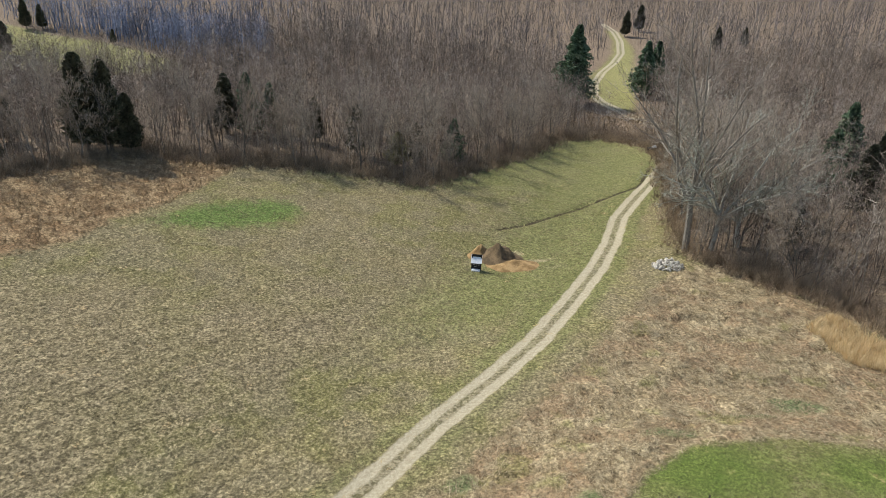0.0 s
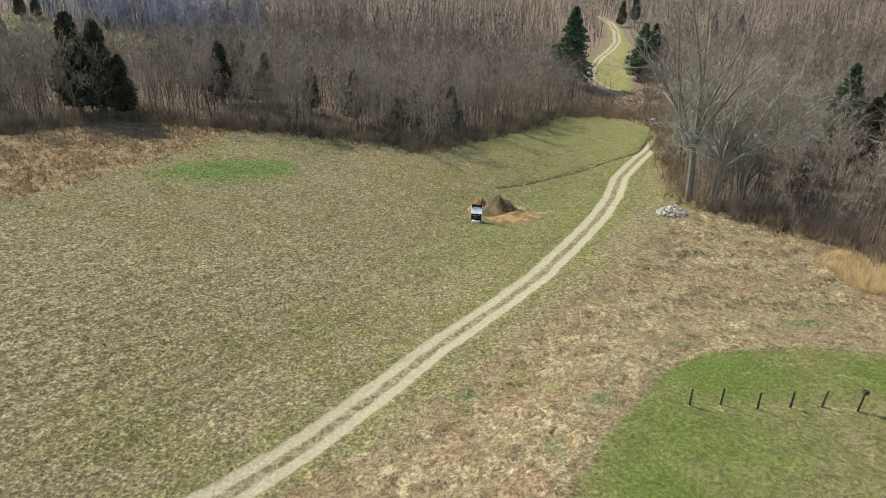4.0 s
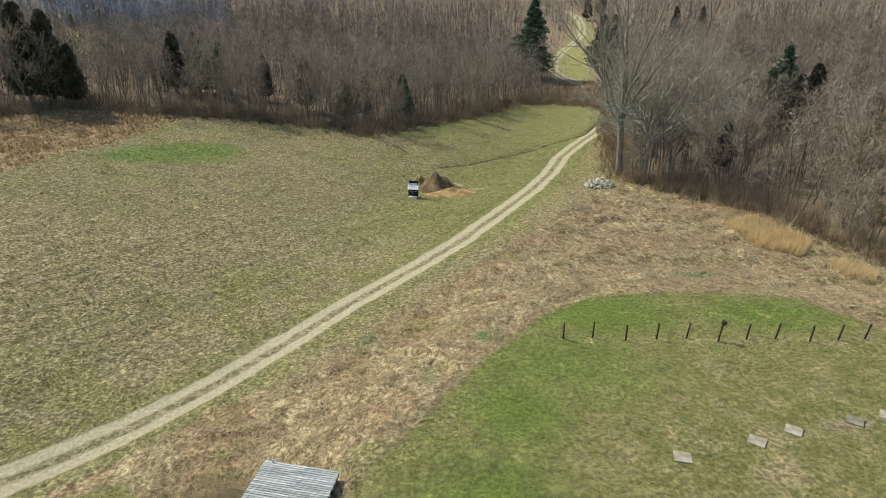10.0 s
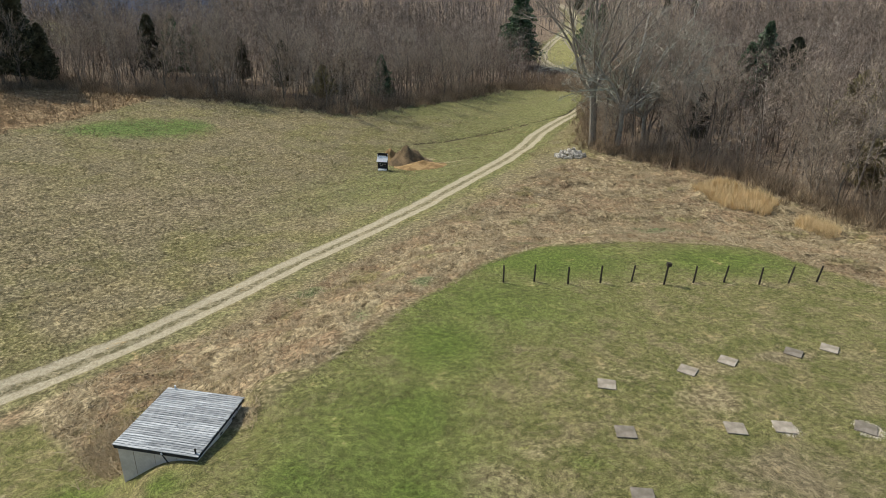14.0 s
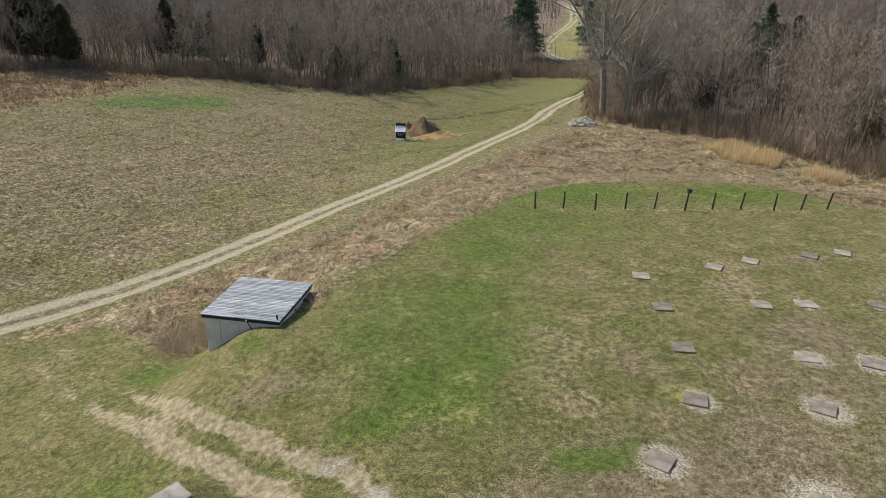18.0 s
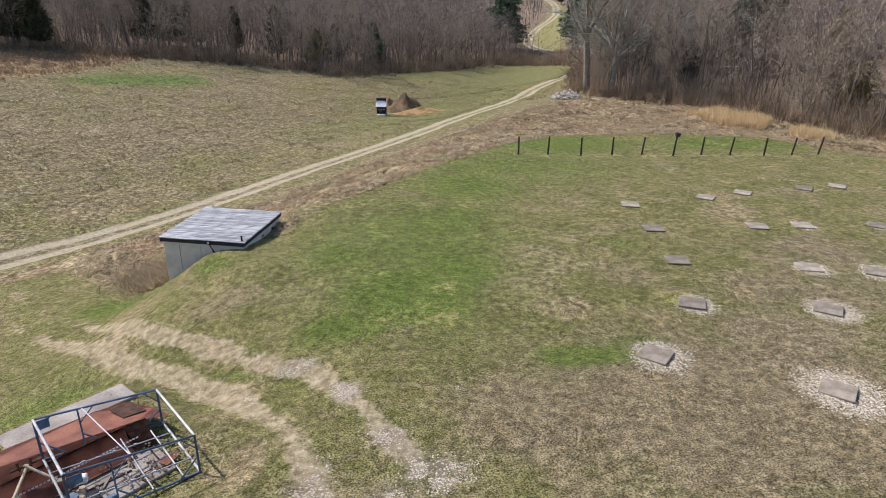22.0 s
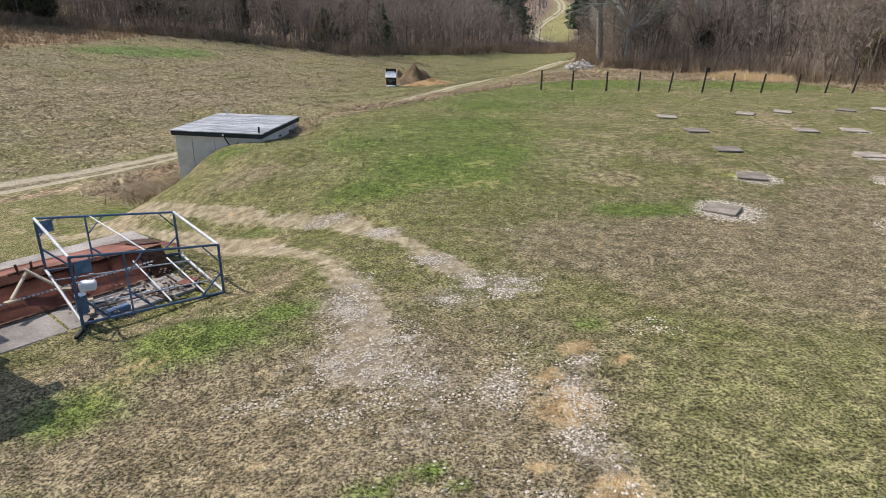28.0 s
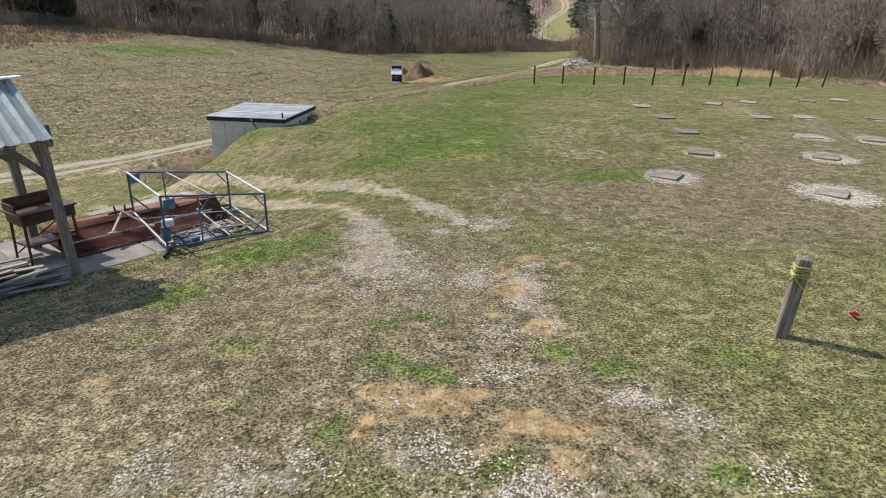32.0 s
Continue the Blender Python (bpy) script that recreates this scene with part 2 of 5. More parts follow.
# ---- the lie of the land ----
PLATEAU = [(-8, -3), (0.5, -1.8), (4, 1.5), (7, 5), (5.2, 8.5), (2.3, 12.3), (2.1, 14.2), (3, 17.5), (8, 23.5), (13, 29.5), (18, 32.5), (26, 33), (36, 30), (60, 22), (60, -60), (-8, -60)]
LAWN = [(-60, -60), (-60, -18), (-22, 12), (-13, 19.3), (-9, 20.5), (-5.5, 17.0), (-2.2, 15.0), (2.0, 15.2), (2.6, 16.5), (7.4, 24.2), (12.4, 30.6), (16, 33.2), (23, 34.4), (30, 33.4), (34.5, 27.5), (44, 20), (60, 10), (60, -60)]
OPEN = [(-160, 60), (-110, 62), (-70, 70), (-54, 77), (-44, 89), (-28.6, 91.6), (-15, 94), (-1.3, 93), (5, 102), (16, 116.5), (25.7, 134), (36, 140), (43, 128), (41, 116), (36, 99), (31, 80), (28.7, 69), (32.5, 64), (39, 57), (42, 47), (45, 39), (60, 30), (90, 5), (90, -80), (-160, -80)]
FAR_GLADE = [(43, 187), (46, 176), (51, 169), (53, 176), (57, 192), (62, 212), (67, 230), (69.5, 242), (72, 272), (68, 276), (66, 254), (61, 233), (56, 222), (50.5, 213), (45.5, 201)]
FAR_FIELD = [(-250, 205), (-150, 166), (-110, 153), (-74, 157), (-64, 168), (-70, 177), (-81, 184), (-99, 192), (-111, 194), (-122, 200), (-140, 205), (-200, 232), (-260, 256)]
SEDGE = [(-150, 30), (-60, 40), (-42.7, 58), (-38.4, 63.3), (-37, 69), (-33.9, 74), (-31, 81.7), (-29, 92), (-60, 95), (-150, 80)]
OVAL = [(-33.3, 70), (-31, 75), (-25, 79), (-19.2, 81), (-17, 77.5), (-19, 73), (-25, 70), (-30.7, 68.7)]
BROOM = [(34.4, 52.5), (37.4, 54), (39.2, 51), (39.4, 47.5), (37.2, 45), (34.8, 46.4)]
ROAD = [(41, 113), (37.1, 105.7), (31.3, 95.7), (25.6, 85.4), (21.7, 74.8), (17.8, 66), (13.3, 57.4), (8.9, 50), (4.4, 44.2), (-0.1, 38.8), (-4, 33.2), (-7.9, 28), (-11, 24.6), (-15, 21), (-22, 15), (-34, 6), (-60, -15)]
FAR_ROAD = [(60, 140), (51.1, 150.6), (50.3, 163.4), (48.1, 171.5), (45.5, 179.6), (44.8, 187.7), (47.4, 199.7), (52.5, 211.6), (58.1, 220.3), (63.2, 232.1), (68.1, 253.7), (70.6, 273), (70, 290)]
CREEK = [(8, 80), (12.1, 83), (16.7, 87), (21.6, 90.9), (27.2, 96.4), (33, 101), (38, 112)]
TRACK_A = [(-12, 20.5), (-9.5, 17.4), (-7.8, 15.5), (-5.4, 13.6), (-2.3, 10.6), (-0.3, 8.8), (1.7, 7.5), (3.2, 6.3), (4.1, 5.9), (5.1, 4.6), (6.0, 3.1), (6.7, 1.9)]
TRACK_B = [(-12, 18.4), (-8.65, 14.9), (-6.8, 13.1), (-4.9, 11.6), (-1.3, 8.3), (0.8, 6.7), (2.6, 5.1), (3.85, 3.5), (4.5, 2.2), (4.9, 1.2), (5.0, -0.8)]
YELLOW = [(8.3, -0.6), (7.7, -2.5), (7.9, -4.6), (8.8, -5.0), (10, -6.8), (14, -8), (17, -3), (14.5, -0.6), (11.8, 0.3), (10, -0.2)]
STORE_BANK = [(-9, 22), (-5, 17.2), (-2, 15.2), (2.2, 15.5), (2, 19.5), (-6, 23)]
ROUGH_END = 66.0


def sstep(a, b, v):
    t = np.clip((v - a) / (b - a), 0, 1)
    return t * t * (3 - 2 * t)


def along(line, x, y, closed=False):
    """Distance to a line, and the side of it (plus: to its right)."""
    d, side = np.full(x.shape, 1e9), np.zeros(x.shape)
    pts = line + line[:1] if closed else line
    for (ax, ay), (bx, by) in zip(pts, pts[1:]):
        ex, ey = bx - ax, by - ay
        t = np.clip(((x - ax) * ex + (y - ay) * ey) / (ex * ex + ey * ey), 0, 1)
        e = np.hypot(x - ax - t * ex, y - ay - t * ey)
        nearer = e < d
        side = np.where(nearer, np.sign((x - ax) * ey - (y - ay) * ex), side)
        d = np.minimum(d, e)
    return d, side


def inside(poly, x, y):
    """Signed distance to a polygon's edge: plus inside."""
    x, y = np.asarray(x, float), np.asarray(y, float)
    d, _ = along(poly, x, y, True)
    hit = np.zeros(x.shape, bool)
    for (ax, ay), (bx, by) in zip(poly, poly[1:] + poly[:1]):
        hit ^= ((ay > y) != (by > y)) & (x < (bx - ax) * (y - ay) / (by - ay + 1e-12) + ax)
    return np.where(hit, d, -d)


def lattice(i, j, seed):
    h = np.sin(i * 127.1 + j * 311.7 + seed * 74.7) * 43758.5453
    return h - np.floor(h)


def drift(x, y, size, seed=0, octaves=3):
    """Smooth noise from 0 to 1."""
    total, weight, amp = 0.0, 0.0, 1.0
    for o in range(octaves):
        u, v = x / size * 2 ** o + 17.3 * o, y / size * 2 ** o - 9.1 * o
        i, j = np.floor(u), np.floor(v)
        f, g = u - i, v - j
        f, g = f * f * (3 - 2 * f), g * g * (3 - 2 * g)
        s = seed + o
        n = (lattice(i, j, s) * (1 - f) + lattice(i + 1, j, s) * f) * (1 - g) + (lattice(i, j + 1, s) * (1 - f) + lattice(i + 1, j + 1, s) * f) * g
        total, weight, amp = total + amp * n, weight + amp, amp * 0.5
    return total / weight


def lower(x, y):
    """The valley floor and the hills round it."""
    xs = np.interp(y, [10, 30, 50, 66, 80, 96, 165], [-19, -13, -5, 3, 13, 20, 42])
    zs = np.interp(y, [10, 30, 50, 66, 96, 165], [-3.7, -4.1, -4.3, -4.8, -5.3, -7.2])
    zs = zs + 0.08 * np.maximum(0, y - 165) + 0.05 * np.maximum(0, y - 300) + 0.06 * np.maximum(0, y - 180) * sstep(-20, -120, x)
    side = np.maximum(xs - x - 2, 0)
    left = np.where(side > 60, 5.7 + 0.02 * (side - 60), 0.095 * side)
    return zs + left + 2.3 * sstep(2, 24, x - xs) + 0.06 * np.maximum(x - 45, 0)


def rough_edge(x, y, beside):
    """Distance into the matted grass between lane and lawn; beside: the distance from the lane, plus to its right."""
    out = np.full(np.shape(x), -6.0)
    m = (x > -14) & (x < 50) & (y > 13) & (y < ROUGH_END + 2) & (beside > 0)
    x, y, beside = x[m], y[m], beside[m]
    verge = np.interp(y, [20, 26, 29, 40, 50, 60, 66], [2.4, 2.5, 4.2, 4.8, 5.2, 7, 9])
    d = np.minimum(np.minimum(beside - verge, -inside(LAWN, x, y)), np.minimum(ROUGH_END - y, inside(OPEN, x, y) + 1))
    out[m] = np.minimum(d, np.where(y < 19, inside(STORE_BANK, x, y) * 1.5, 9))
    return out


def height(x, y):
    """The ground's height."""
    x, y = np.asarray(x, float), np.asarray(y, float)
    w = np.interp(y, [6, 10, 13, 18, 26], [8.5, 8, 7, 6, 10])
    s = 1 - sstep(0, 1, np.maximum(-inside(PLATEAU, x, y), 0) / w)
    top = np.interp(y, [-6, 0, 5, 12, 18, 28], [0.5, 0.33, 0.2, 0.36, 0.3, 0]) - 0.006 * np.maximum(x - 14, 0)
    lo = lower(x, y)
    z = lo + (top - lo) * s
    z = z + 0.32 * np.exp(-((x + 0.4) / 1.0) ** 2 - ((y - 13.2) / 0.9) ** 2)
    z = z - 0.34 * np.exp(-((x - 1.9) / 1.0) ** 2 - ((y - 15.0) / 2.0) ** 2)
    z = z - 0.30 * sstep(5.5, 1.5, x) * sstep(1.5, -1.5, y)
    # level ground under the old slab and its shelter
    a, b = (x - 2.45) * 0.70 + (y - 2.75) * 0.714, -(x - 2.45) * 0.714 + (y - 2.75) * 0.70
    out = np.hypot(np.maximum(np.maximum(a, -9 - a), 0), np.maximum(np.maximum(-b, b - 3.9), 0))
    z = z + (-0.135 - z) * (1 - sstep(0.1, 1.6, out))
    c, _ = along(CREEK, x, y)
    z = z - 0.22 * (1 - sstep(0.1, 0.8, c)) + 0.35 * (drift(x, y, 14, 5) - 0.5) * sstep(30, 60, y) + 0.10 * (drift(x, y, 1.6, 9) - 0.5)
    r, side = along(ROAD, x, y)
    mat = sstep(0, 1.4, rough_edge(x, y, -r * side))
    m = mat > 0
    fx, fy = x[m], y[m]
    wx, wy = fx + 1.8 * (drift(fx, fy, 3.5, 301) - 0.5), fy + 2.2 * (drift(fx, fy, 3.0, 311) - 0.5)
    z[m] += mat[m] * (0.62 * (drift(wx * 0.45 + wy * 0.25, wy, 0.85, 321, 2) - 0.5) + 0.30 * (drift(wx, wy, 2.4, 331, 2) - 0.5))
    return z - 0.08 * (1 - sstep(0.9, 1.5, r))


def z_at(x, y):
    return float(height(np.array([float(x)]), np.array([float(y)]))[0])


def steps(stops):
    """Grid lines: from each stop to the next at the spacing given."""
    out = []
    for (a, d), (b, _) in zip(stops, stops[1:]):
        n = max(1, round((b - a) / d))
        out += [a + (b - a) * i / n for i in range(n)]
    return np.array(out + [stops[-1][0]])


def fill_mesh(name, verts, faces, mat, smooth=False):
    """A mesh from arrays of corners and of triangles or quads."""
    me = bpy.data.meshes.new(name)
    verts, faces = np.asarray(verts, np.float32), np.asarray(faces, np.int32)
    k = faces.shape[1]
    me.vertices.add(len(verts))
    me.vertices.foreach_set("co", verts.ravel())
    me.loops.add(faces.size)
    me.loops.foreach_set("vertex_index", faces.ravel())
    me.polygons.add(len(faces))
    me.polygons.foreach_set("loop_start", np.arange(0, faces.size, k, dtype=np.int32))
    me.polygons.foreach_set("use_smooth", np.full(len(faces), smooth))
    me.update(calc_edges=True)
    me.materials.append(mat)
    return me


gx = steps([(-1500, 150), (-400, 40), (-160, 8), (-62, 0.7), (-13, 0.25), (36, 0.4), (46, 0.8), (76, 6), (160, 30), (400, 150), (1500, 1)])
gy = steps([(-1200, 150), (-150, 20), (-40, 2), (-10, 0.25), (36, 0.32), (64, 0.6), (112, 1.4), (165, 1.1), (240, 3), (300, 10), (600, 100), (2200, 1)])
X, Y = np.meshgrid(gx, gy)
Z = height(X, Y)
Z = Z - np.maximum(0, np.hypot(X, Y) - 600) * 0.03
nx, ny = len(gx), len(gy)
ids = np.arange(nx * ny).reshape(ny, nx)
quads = np.stack([ids[:-1, :-1], ids[:-1, 1:], ids[1:, 1:], ids[1:, :-1]], -1).reshape(-1, 4)


def road_side(x, y):
    d, s = along(ROAD, x, y)
    return -d * s


def spots_at(x, y, spots):
    """The strongest of several soft oval patches: middle, half-widths and weight of each."""
    wx, wy = x + 0.9 * (drift(x, y, 1.6, 201) - 0.5), y + 0.9 * (drift(x, y, 1.6, 211) - 0.5)
    p = np.zeros(np.shape(x))
    for cx, cy, sx, sy, k in spots:
        p = np.maximum(p, k * np.exp(-((wx - cx) / sx) ** 2 - ((wy - cy) / sy) ** 2))
    return p


GREEN_SPOTS = ((7.0, 13, 6.0, 9.0, 0.62), (12, 25, 9, 6, 0.6), (6.6, 9.2, 2.6, 2.4, 1.0), (4.9, 7.4, 1.7, 1.0, 0.9), (8.2, 10.8, 1.3, 2.6, 0.9), (4.6, 12.4, 2.4, 2.4, 0.7), (8.0, 15.5, 3.2, 3.6, 0.72), (9.5, 21, 3.6, 4.5, 0.72), (11.0, 5.9, 1.5, 0.75, 1.0), (12.3, 6.6, 1.4, 0.5, 0.6), (16, 31, 8, 4, 0.75), (27, 31, 7, 3, 0.7), (-4.5, 14.3, 3.0, 1.6, 0.7), (-0.6, 8.0, 1.6, 0.4, 0.8), (2.0, 6.3, 1.5, 0.35, 0.7), (-3.5, 7.0, 3.0, 2.6, 0.6), (0.2, 12.4, 1.2, 0.7, 0.7), (14.3, 13.0, 1.3, 0.6, 0.5), (17.4, 11.6, 1.0, 0.6, 0.45))
TUFTS = ((2.75, 0.3, 1.5, 0.85, 1.0), (3.9, 1.0, 0.7, 0.5, 0.9), (1.8, -1.1, 0.9, 0.5, 0.8), (3.3, -3.2, 0.5, 0.4, 0.7), (5.75, -2.95, 0.28, 0.2, 1.0), (5.2, -3.3, 0.35, 0.22, 1.0), (5.05, -4.1, 0.4, 0.25, 0.9), (5.6, -4.25, 0.4, 0.22, 1.0), (7.25, -3.75, 0.3, 0.3, 1.0), (7.9, -4.15, 0.45, 0.3, 0.9), (6.3, -5.78, 0.45, 0.2, 0.9), (4.65, -5.4, 0.3, 0.25, 0.9), (8.4, -6.3, 0.35, 0.25, 1.0), (7.9, 0.1, 0.5, 0.35, 0.8), (4.2, 0.0, 0.8, 0.4, 0.5), (1.5, -2.6, 0.8, 0.4, 0.5), (3.6, -4.6, 0.5, 0.4, 0.5), (9.6, -4.2, 0.8, 0.5, 0.6), (2.6, -6.3, 0.8, 0.4, 0.4))
STRAW_SPOTS = ((10.9, 11.7, 1.5, 1.3, 1.0), (10.2, 10.0, 1.1, 0.9, 0.9), (11.1, 8.5, 1.3, 0.8, 1.0), (9.4, 8.3, 0.7, 0.6, 0.6), (20.0, 16.6, 1.6, 1.1, 0.9), (12.6, 13.6, 1.3, 0.9, 0.6), (17.4, 18.6, 1.6, 1.0, 0.6), (21.2, 19.0, 1.6, 0.9, 0.6), (26.4, 20.2, 1.8, 0.8, 0.6), (6.9, 4.8, 0.6, 0.4, 0.7), (11.6, 3.2, 0.4, 0.25, 0.7), (14.6, 5.2, 0.5, 0.3, 0.6), (1.5, -5.0, 2.2, 1.2, 0.6), (2.4, 3.3, 0.8, 1.0, 0.5), (6.3, 6.2, 0.7, 0.3, 0.5), (3.4, 2.2, 0.7, 0.6, 0.7))
BROWN_SPOTS = ((14, 4.5, 7, 3.4, 0.85), (19, 9, 5, 3, 0.6), (4.0, -2.5, 6.0, 4.5, 0.95), (11, 3.0, 5, 2.2, 0.8), (13, 2.8, 5.5, 3.4, 0.85), (16.5, 6.6, 3.2, 2.2, 0.75), (9, 4.4, 2.6, 1.6, 0.7), (20, 3, 4, 5, 0.8), (13.6, 10.6, 2.6, 1.6, 0.5), (21.0, 12.2, 4.0, 2.2, 0.65), (1.5, 9.9, 1.7, 1.0, 0.6), (3.0, 9.6, 1.3, 1.0, 0.45), (24.8, 19.8, 1.8, 0.5, 0.8), (5.2, -2, 3.5, 3, 0.8), (2, -4, 4, 3, 0.85), (6.4, -5, 4, 2, 0.7), (3.4, 2.6, 1.0, 1.2, 0.6), (10.8, -1.0, 1.0, 0.6, 0.5), (22, 0, 6, 4, 0.7), (19, -4, 4, 4, 0.6))
GRAVEL_SPOTS = ((6.0, -6.6, 3.6, 0.9, 0.55), (2.4, -5.8, 2.4, 0.9, 0.48), (6.0, -1.6, 1.7, 2.6, 0.42), (3.7, 6.12, 0.55, 0.28, 1.0), (5.08, 4.6, 0.32, 0.5, 1.0), (6.0, 3.05, 0.5, 0.6, 0.75), (6.75, 1.75, 0.75, 0.6, 1.05), (6.15, 1.2, 0.6, 0.5, 0.9), (7.1, 1.45, 0.6, 0.3, 0.7), (4.6, 0.9, 0.5, 0.9, 0.72), (4.9, -0.8, 0.6, 0.5, 0.8), (5.4, -0.4, 0.5, 0.4, 0.75), (5.75, -1.0, 0.6, 0.35, 0.8), (5.7, -2.2, 0.5, 0.5, 0.55), (7.45, -2.6, 0.32, 0.6, 0.85), (7.75, -1.3, 0.35, 0.9, 0.8), (6.9, -1.0, 0.3, 0.7, 0.7), (6.4, -3.3, 0.5, 0.4, 0.55), (4.3, -6.0, 0.9, 0.4, 0.8), (5.5, -5.8, 0.6, 0.35, 0.6), (6.5, -6.2, 0.6, 0.3, 0.85), (5.8, -6.3, 0.6, 0.4, 0.6), (7.9, -4.9, 0.6, 0.28, 0.75), (8.4, -5.45, 0.5, 0.35, 0.65), (6.7, -4.2, 0.5, 0.35, 0.55), (1.6, -5.2, 1.2, 0.6, 0.5), (3.0, -5.5, 0.6, 0.5, 0.5), (10.6, 3.0, 0.25, 0.15, 0.9))
OCHRE_SPOTS = ((7.6, -0.5, 0.34, 0.26, 1.0), (7.35, -1.0, 0.25, 0.3, 0.9), (7.5, -1.75, 0.36, 0.34, 1.0), (6.75, -2.8, 0.34, 0.22, 0.9), (7.4, -3.15, 0.42, 0.25, 0.95), (5.37, -4.75, 0.48, 0.3, 1.05), (5.98, -4.48, 0.34, 0.2, 0.95), (5.0, -5.45, 0.3, 0.2, 0.9), (6.5, -5.25, 0.5, 0.26, 1.0), (6.95, -5.5, 0.4, 0.25, 0.9), (6.9, -6.15, 0.3, 0.2, 0.9), (6.2, -5.5, 0.4, 0.22, 0.9), (8.3, -0.9, 0.2, 0.18, 0.9), (4.4, -6.8, 0.4, 0.3, 0.8))
MOSS_SPOTS = ((14.9, 8.85, 0.75, 0.32, 1.0), (15.7, 8.5, 0.4, 0.25, 0.6), (16.8, 1.9, 0.9, 0.35, 0.6), (12.2, 13.9, 0.6, 0.4, 0.5))


def lush(x, y):
    """Where the lawn is thick and green."""
    return np.maximum(spots_at(x, y, GREEN_SPOTS), 0.95 * spots_at(x, y, TUFTS)) * (1 - 0.8 * np.clip(wheel(x, y), 0, 1))


def parched(x, y):
    """Where the lawn has died back to straw."""
    near_posts = spots_at(x, y, tuple((13.3 + 1.81 * k, 27.7, 0.5, 0.28, 0.8) for k in range(11)))
    return np.maximum(spots_at(x, y, STRAW_SPOTS), near_posts)


def wheel(x, y):
    """The two worn wheel tracks of the drive (1 along their middles)."""
    a, _ = along(TRACK_A, x, y)
    b, _ = along(TRACK_B, x, y)
    worn = np.maximum(1 - a / 0.62, 1 - b / 0.72)
    return np.clip(worn, 0, 1) * (0.50 + 0.50 * sstep(14.5, 9.0, y)) * (0.8 + 0.8 * (drift(x, y, 1.8, 91) - 0.4))


def bare(x, y):
    """Where pale stone shows."""
    return np.clip(spots_at(x, y, GRAVEL_SPOTS) + 0.25 * wheel(x, y), 0, 1.1)


def ochre(x, y):
    """Patches of bare orange subsoil in the yard."""
    return spots_at(x, y, OCHRE_SPOTS)


rs = road_side(X, Y)
lawn_d, open_d = inside(LAWN, X, Y), inside(OPEN, X, Y)
rough_d = rough_edge(X, Y, rs)
far_road_d, _ = along(FAR_ROAD, X, Y)
fields = {
    "road_d": np.clip(np.minimum(np.abs(rs), far_road_d * 0.9), 0, 8),
    "lawn_d": np.clip(lawn_d, -6, 6),
    "open_d": np.clip(np.maximum(np.maximum(open_d, inside(FAR_GLADE, X, Y)), inside(FAR_FIELD, X, Y)), -12, 12),
    "glade_d": np.clip(np.maximum(inside(FAR_GLADE, X, Y), inside(FAR_FIELD, X, Y)), -12, 12),
    "rough_d": np.clip(rough_d, -6, 6),
    "sedge_d": np.clip(inside(SEDGE, X, Y), -8, 8),
    "oval_d": np.clip(inside(OVAL, X, Y), -6, 6),
    "broom_d": np.clip(inside(BROOM, X, Y), -6, 6),
    "lush": lush(X, Y),
    "parched": parched(X, Y),
    "brown": spots_at(X, Y, BROWN_SPOTS),
    "yellow_d": np.clip(inside(YELLOW, X, Y), -3, 3),
    "moss": spots_at(X, Y, MOSS_SPOTS),
    "wheel": wheel(X, Y),
    "bare": bare(X, Y),
    "ochre": ochre(X, Y),
    "pale_straw": spots_at(X, Y, ((11.6, 70.4, 2.6, 0.5, 1.0), (13.4, 67.8, 1.6, 0.4, 0.9), (9.6, 72.6, 1.0, 1.4, 0.7))),
    "seep": spots_at(X, Y, ((1.5, 32.2, 1.6, 1.0, 1.0), (26.3, 39.4, 2.6, 1.2, 1.0), (9.0, 28.6, 1.0, 1.6, 0.8), (15.5, 35.0, 2.4, 0.8, 0.9), (22, 37.5, 3, 0.7, 0.7), (5.6, 24.6, 0.8, 1.4, 0.6))),
    "thatch": np.maximum(sstep(-7, -17, rs) * sstep(64, 50, Y) * (0.35 + 0.9 * drift(X, Y, 11, 401, 2)), spots_at(X, Y, ((-12, 58, 9, 7, 0.8), (-8, 70, 8, 6, 0.6), (-26, 33, 5, 4, 0.9)))),
    "rows": sstep(-3.5, -8, rs) * sstep(62, 40, Y),
    "ditch": np.clip(along(CREEK, X, Y)[0], 0, 6),
    "green_strip": np.maximum(0.85 * np.exp(-((rs + 8) / 9) ** 2) * sstep(40, 62, Y), 0.7 * sstep(84, 100, Y) * (np.abs(X - 20) < 40)) + 0.55 * np.exp(-((np.abs(rs) - 2.0) / 1.2) ** 2),
}


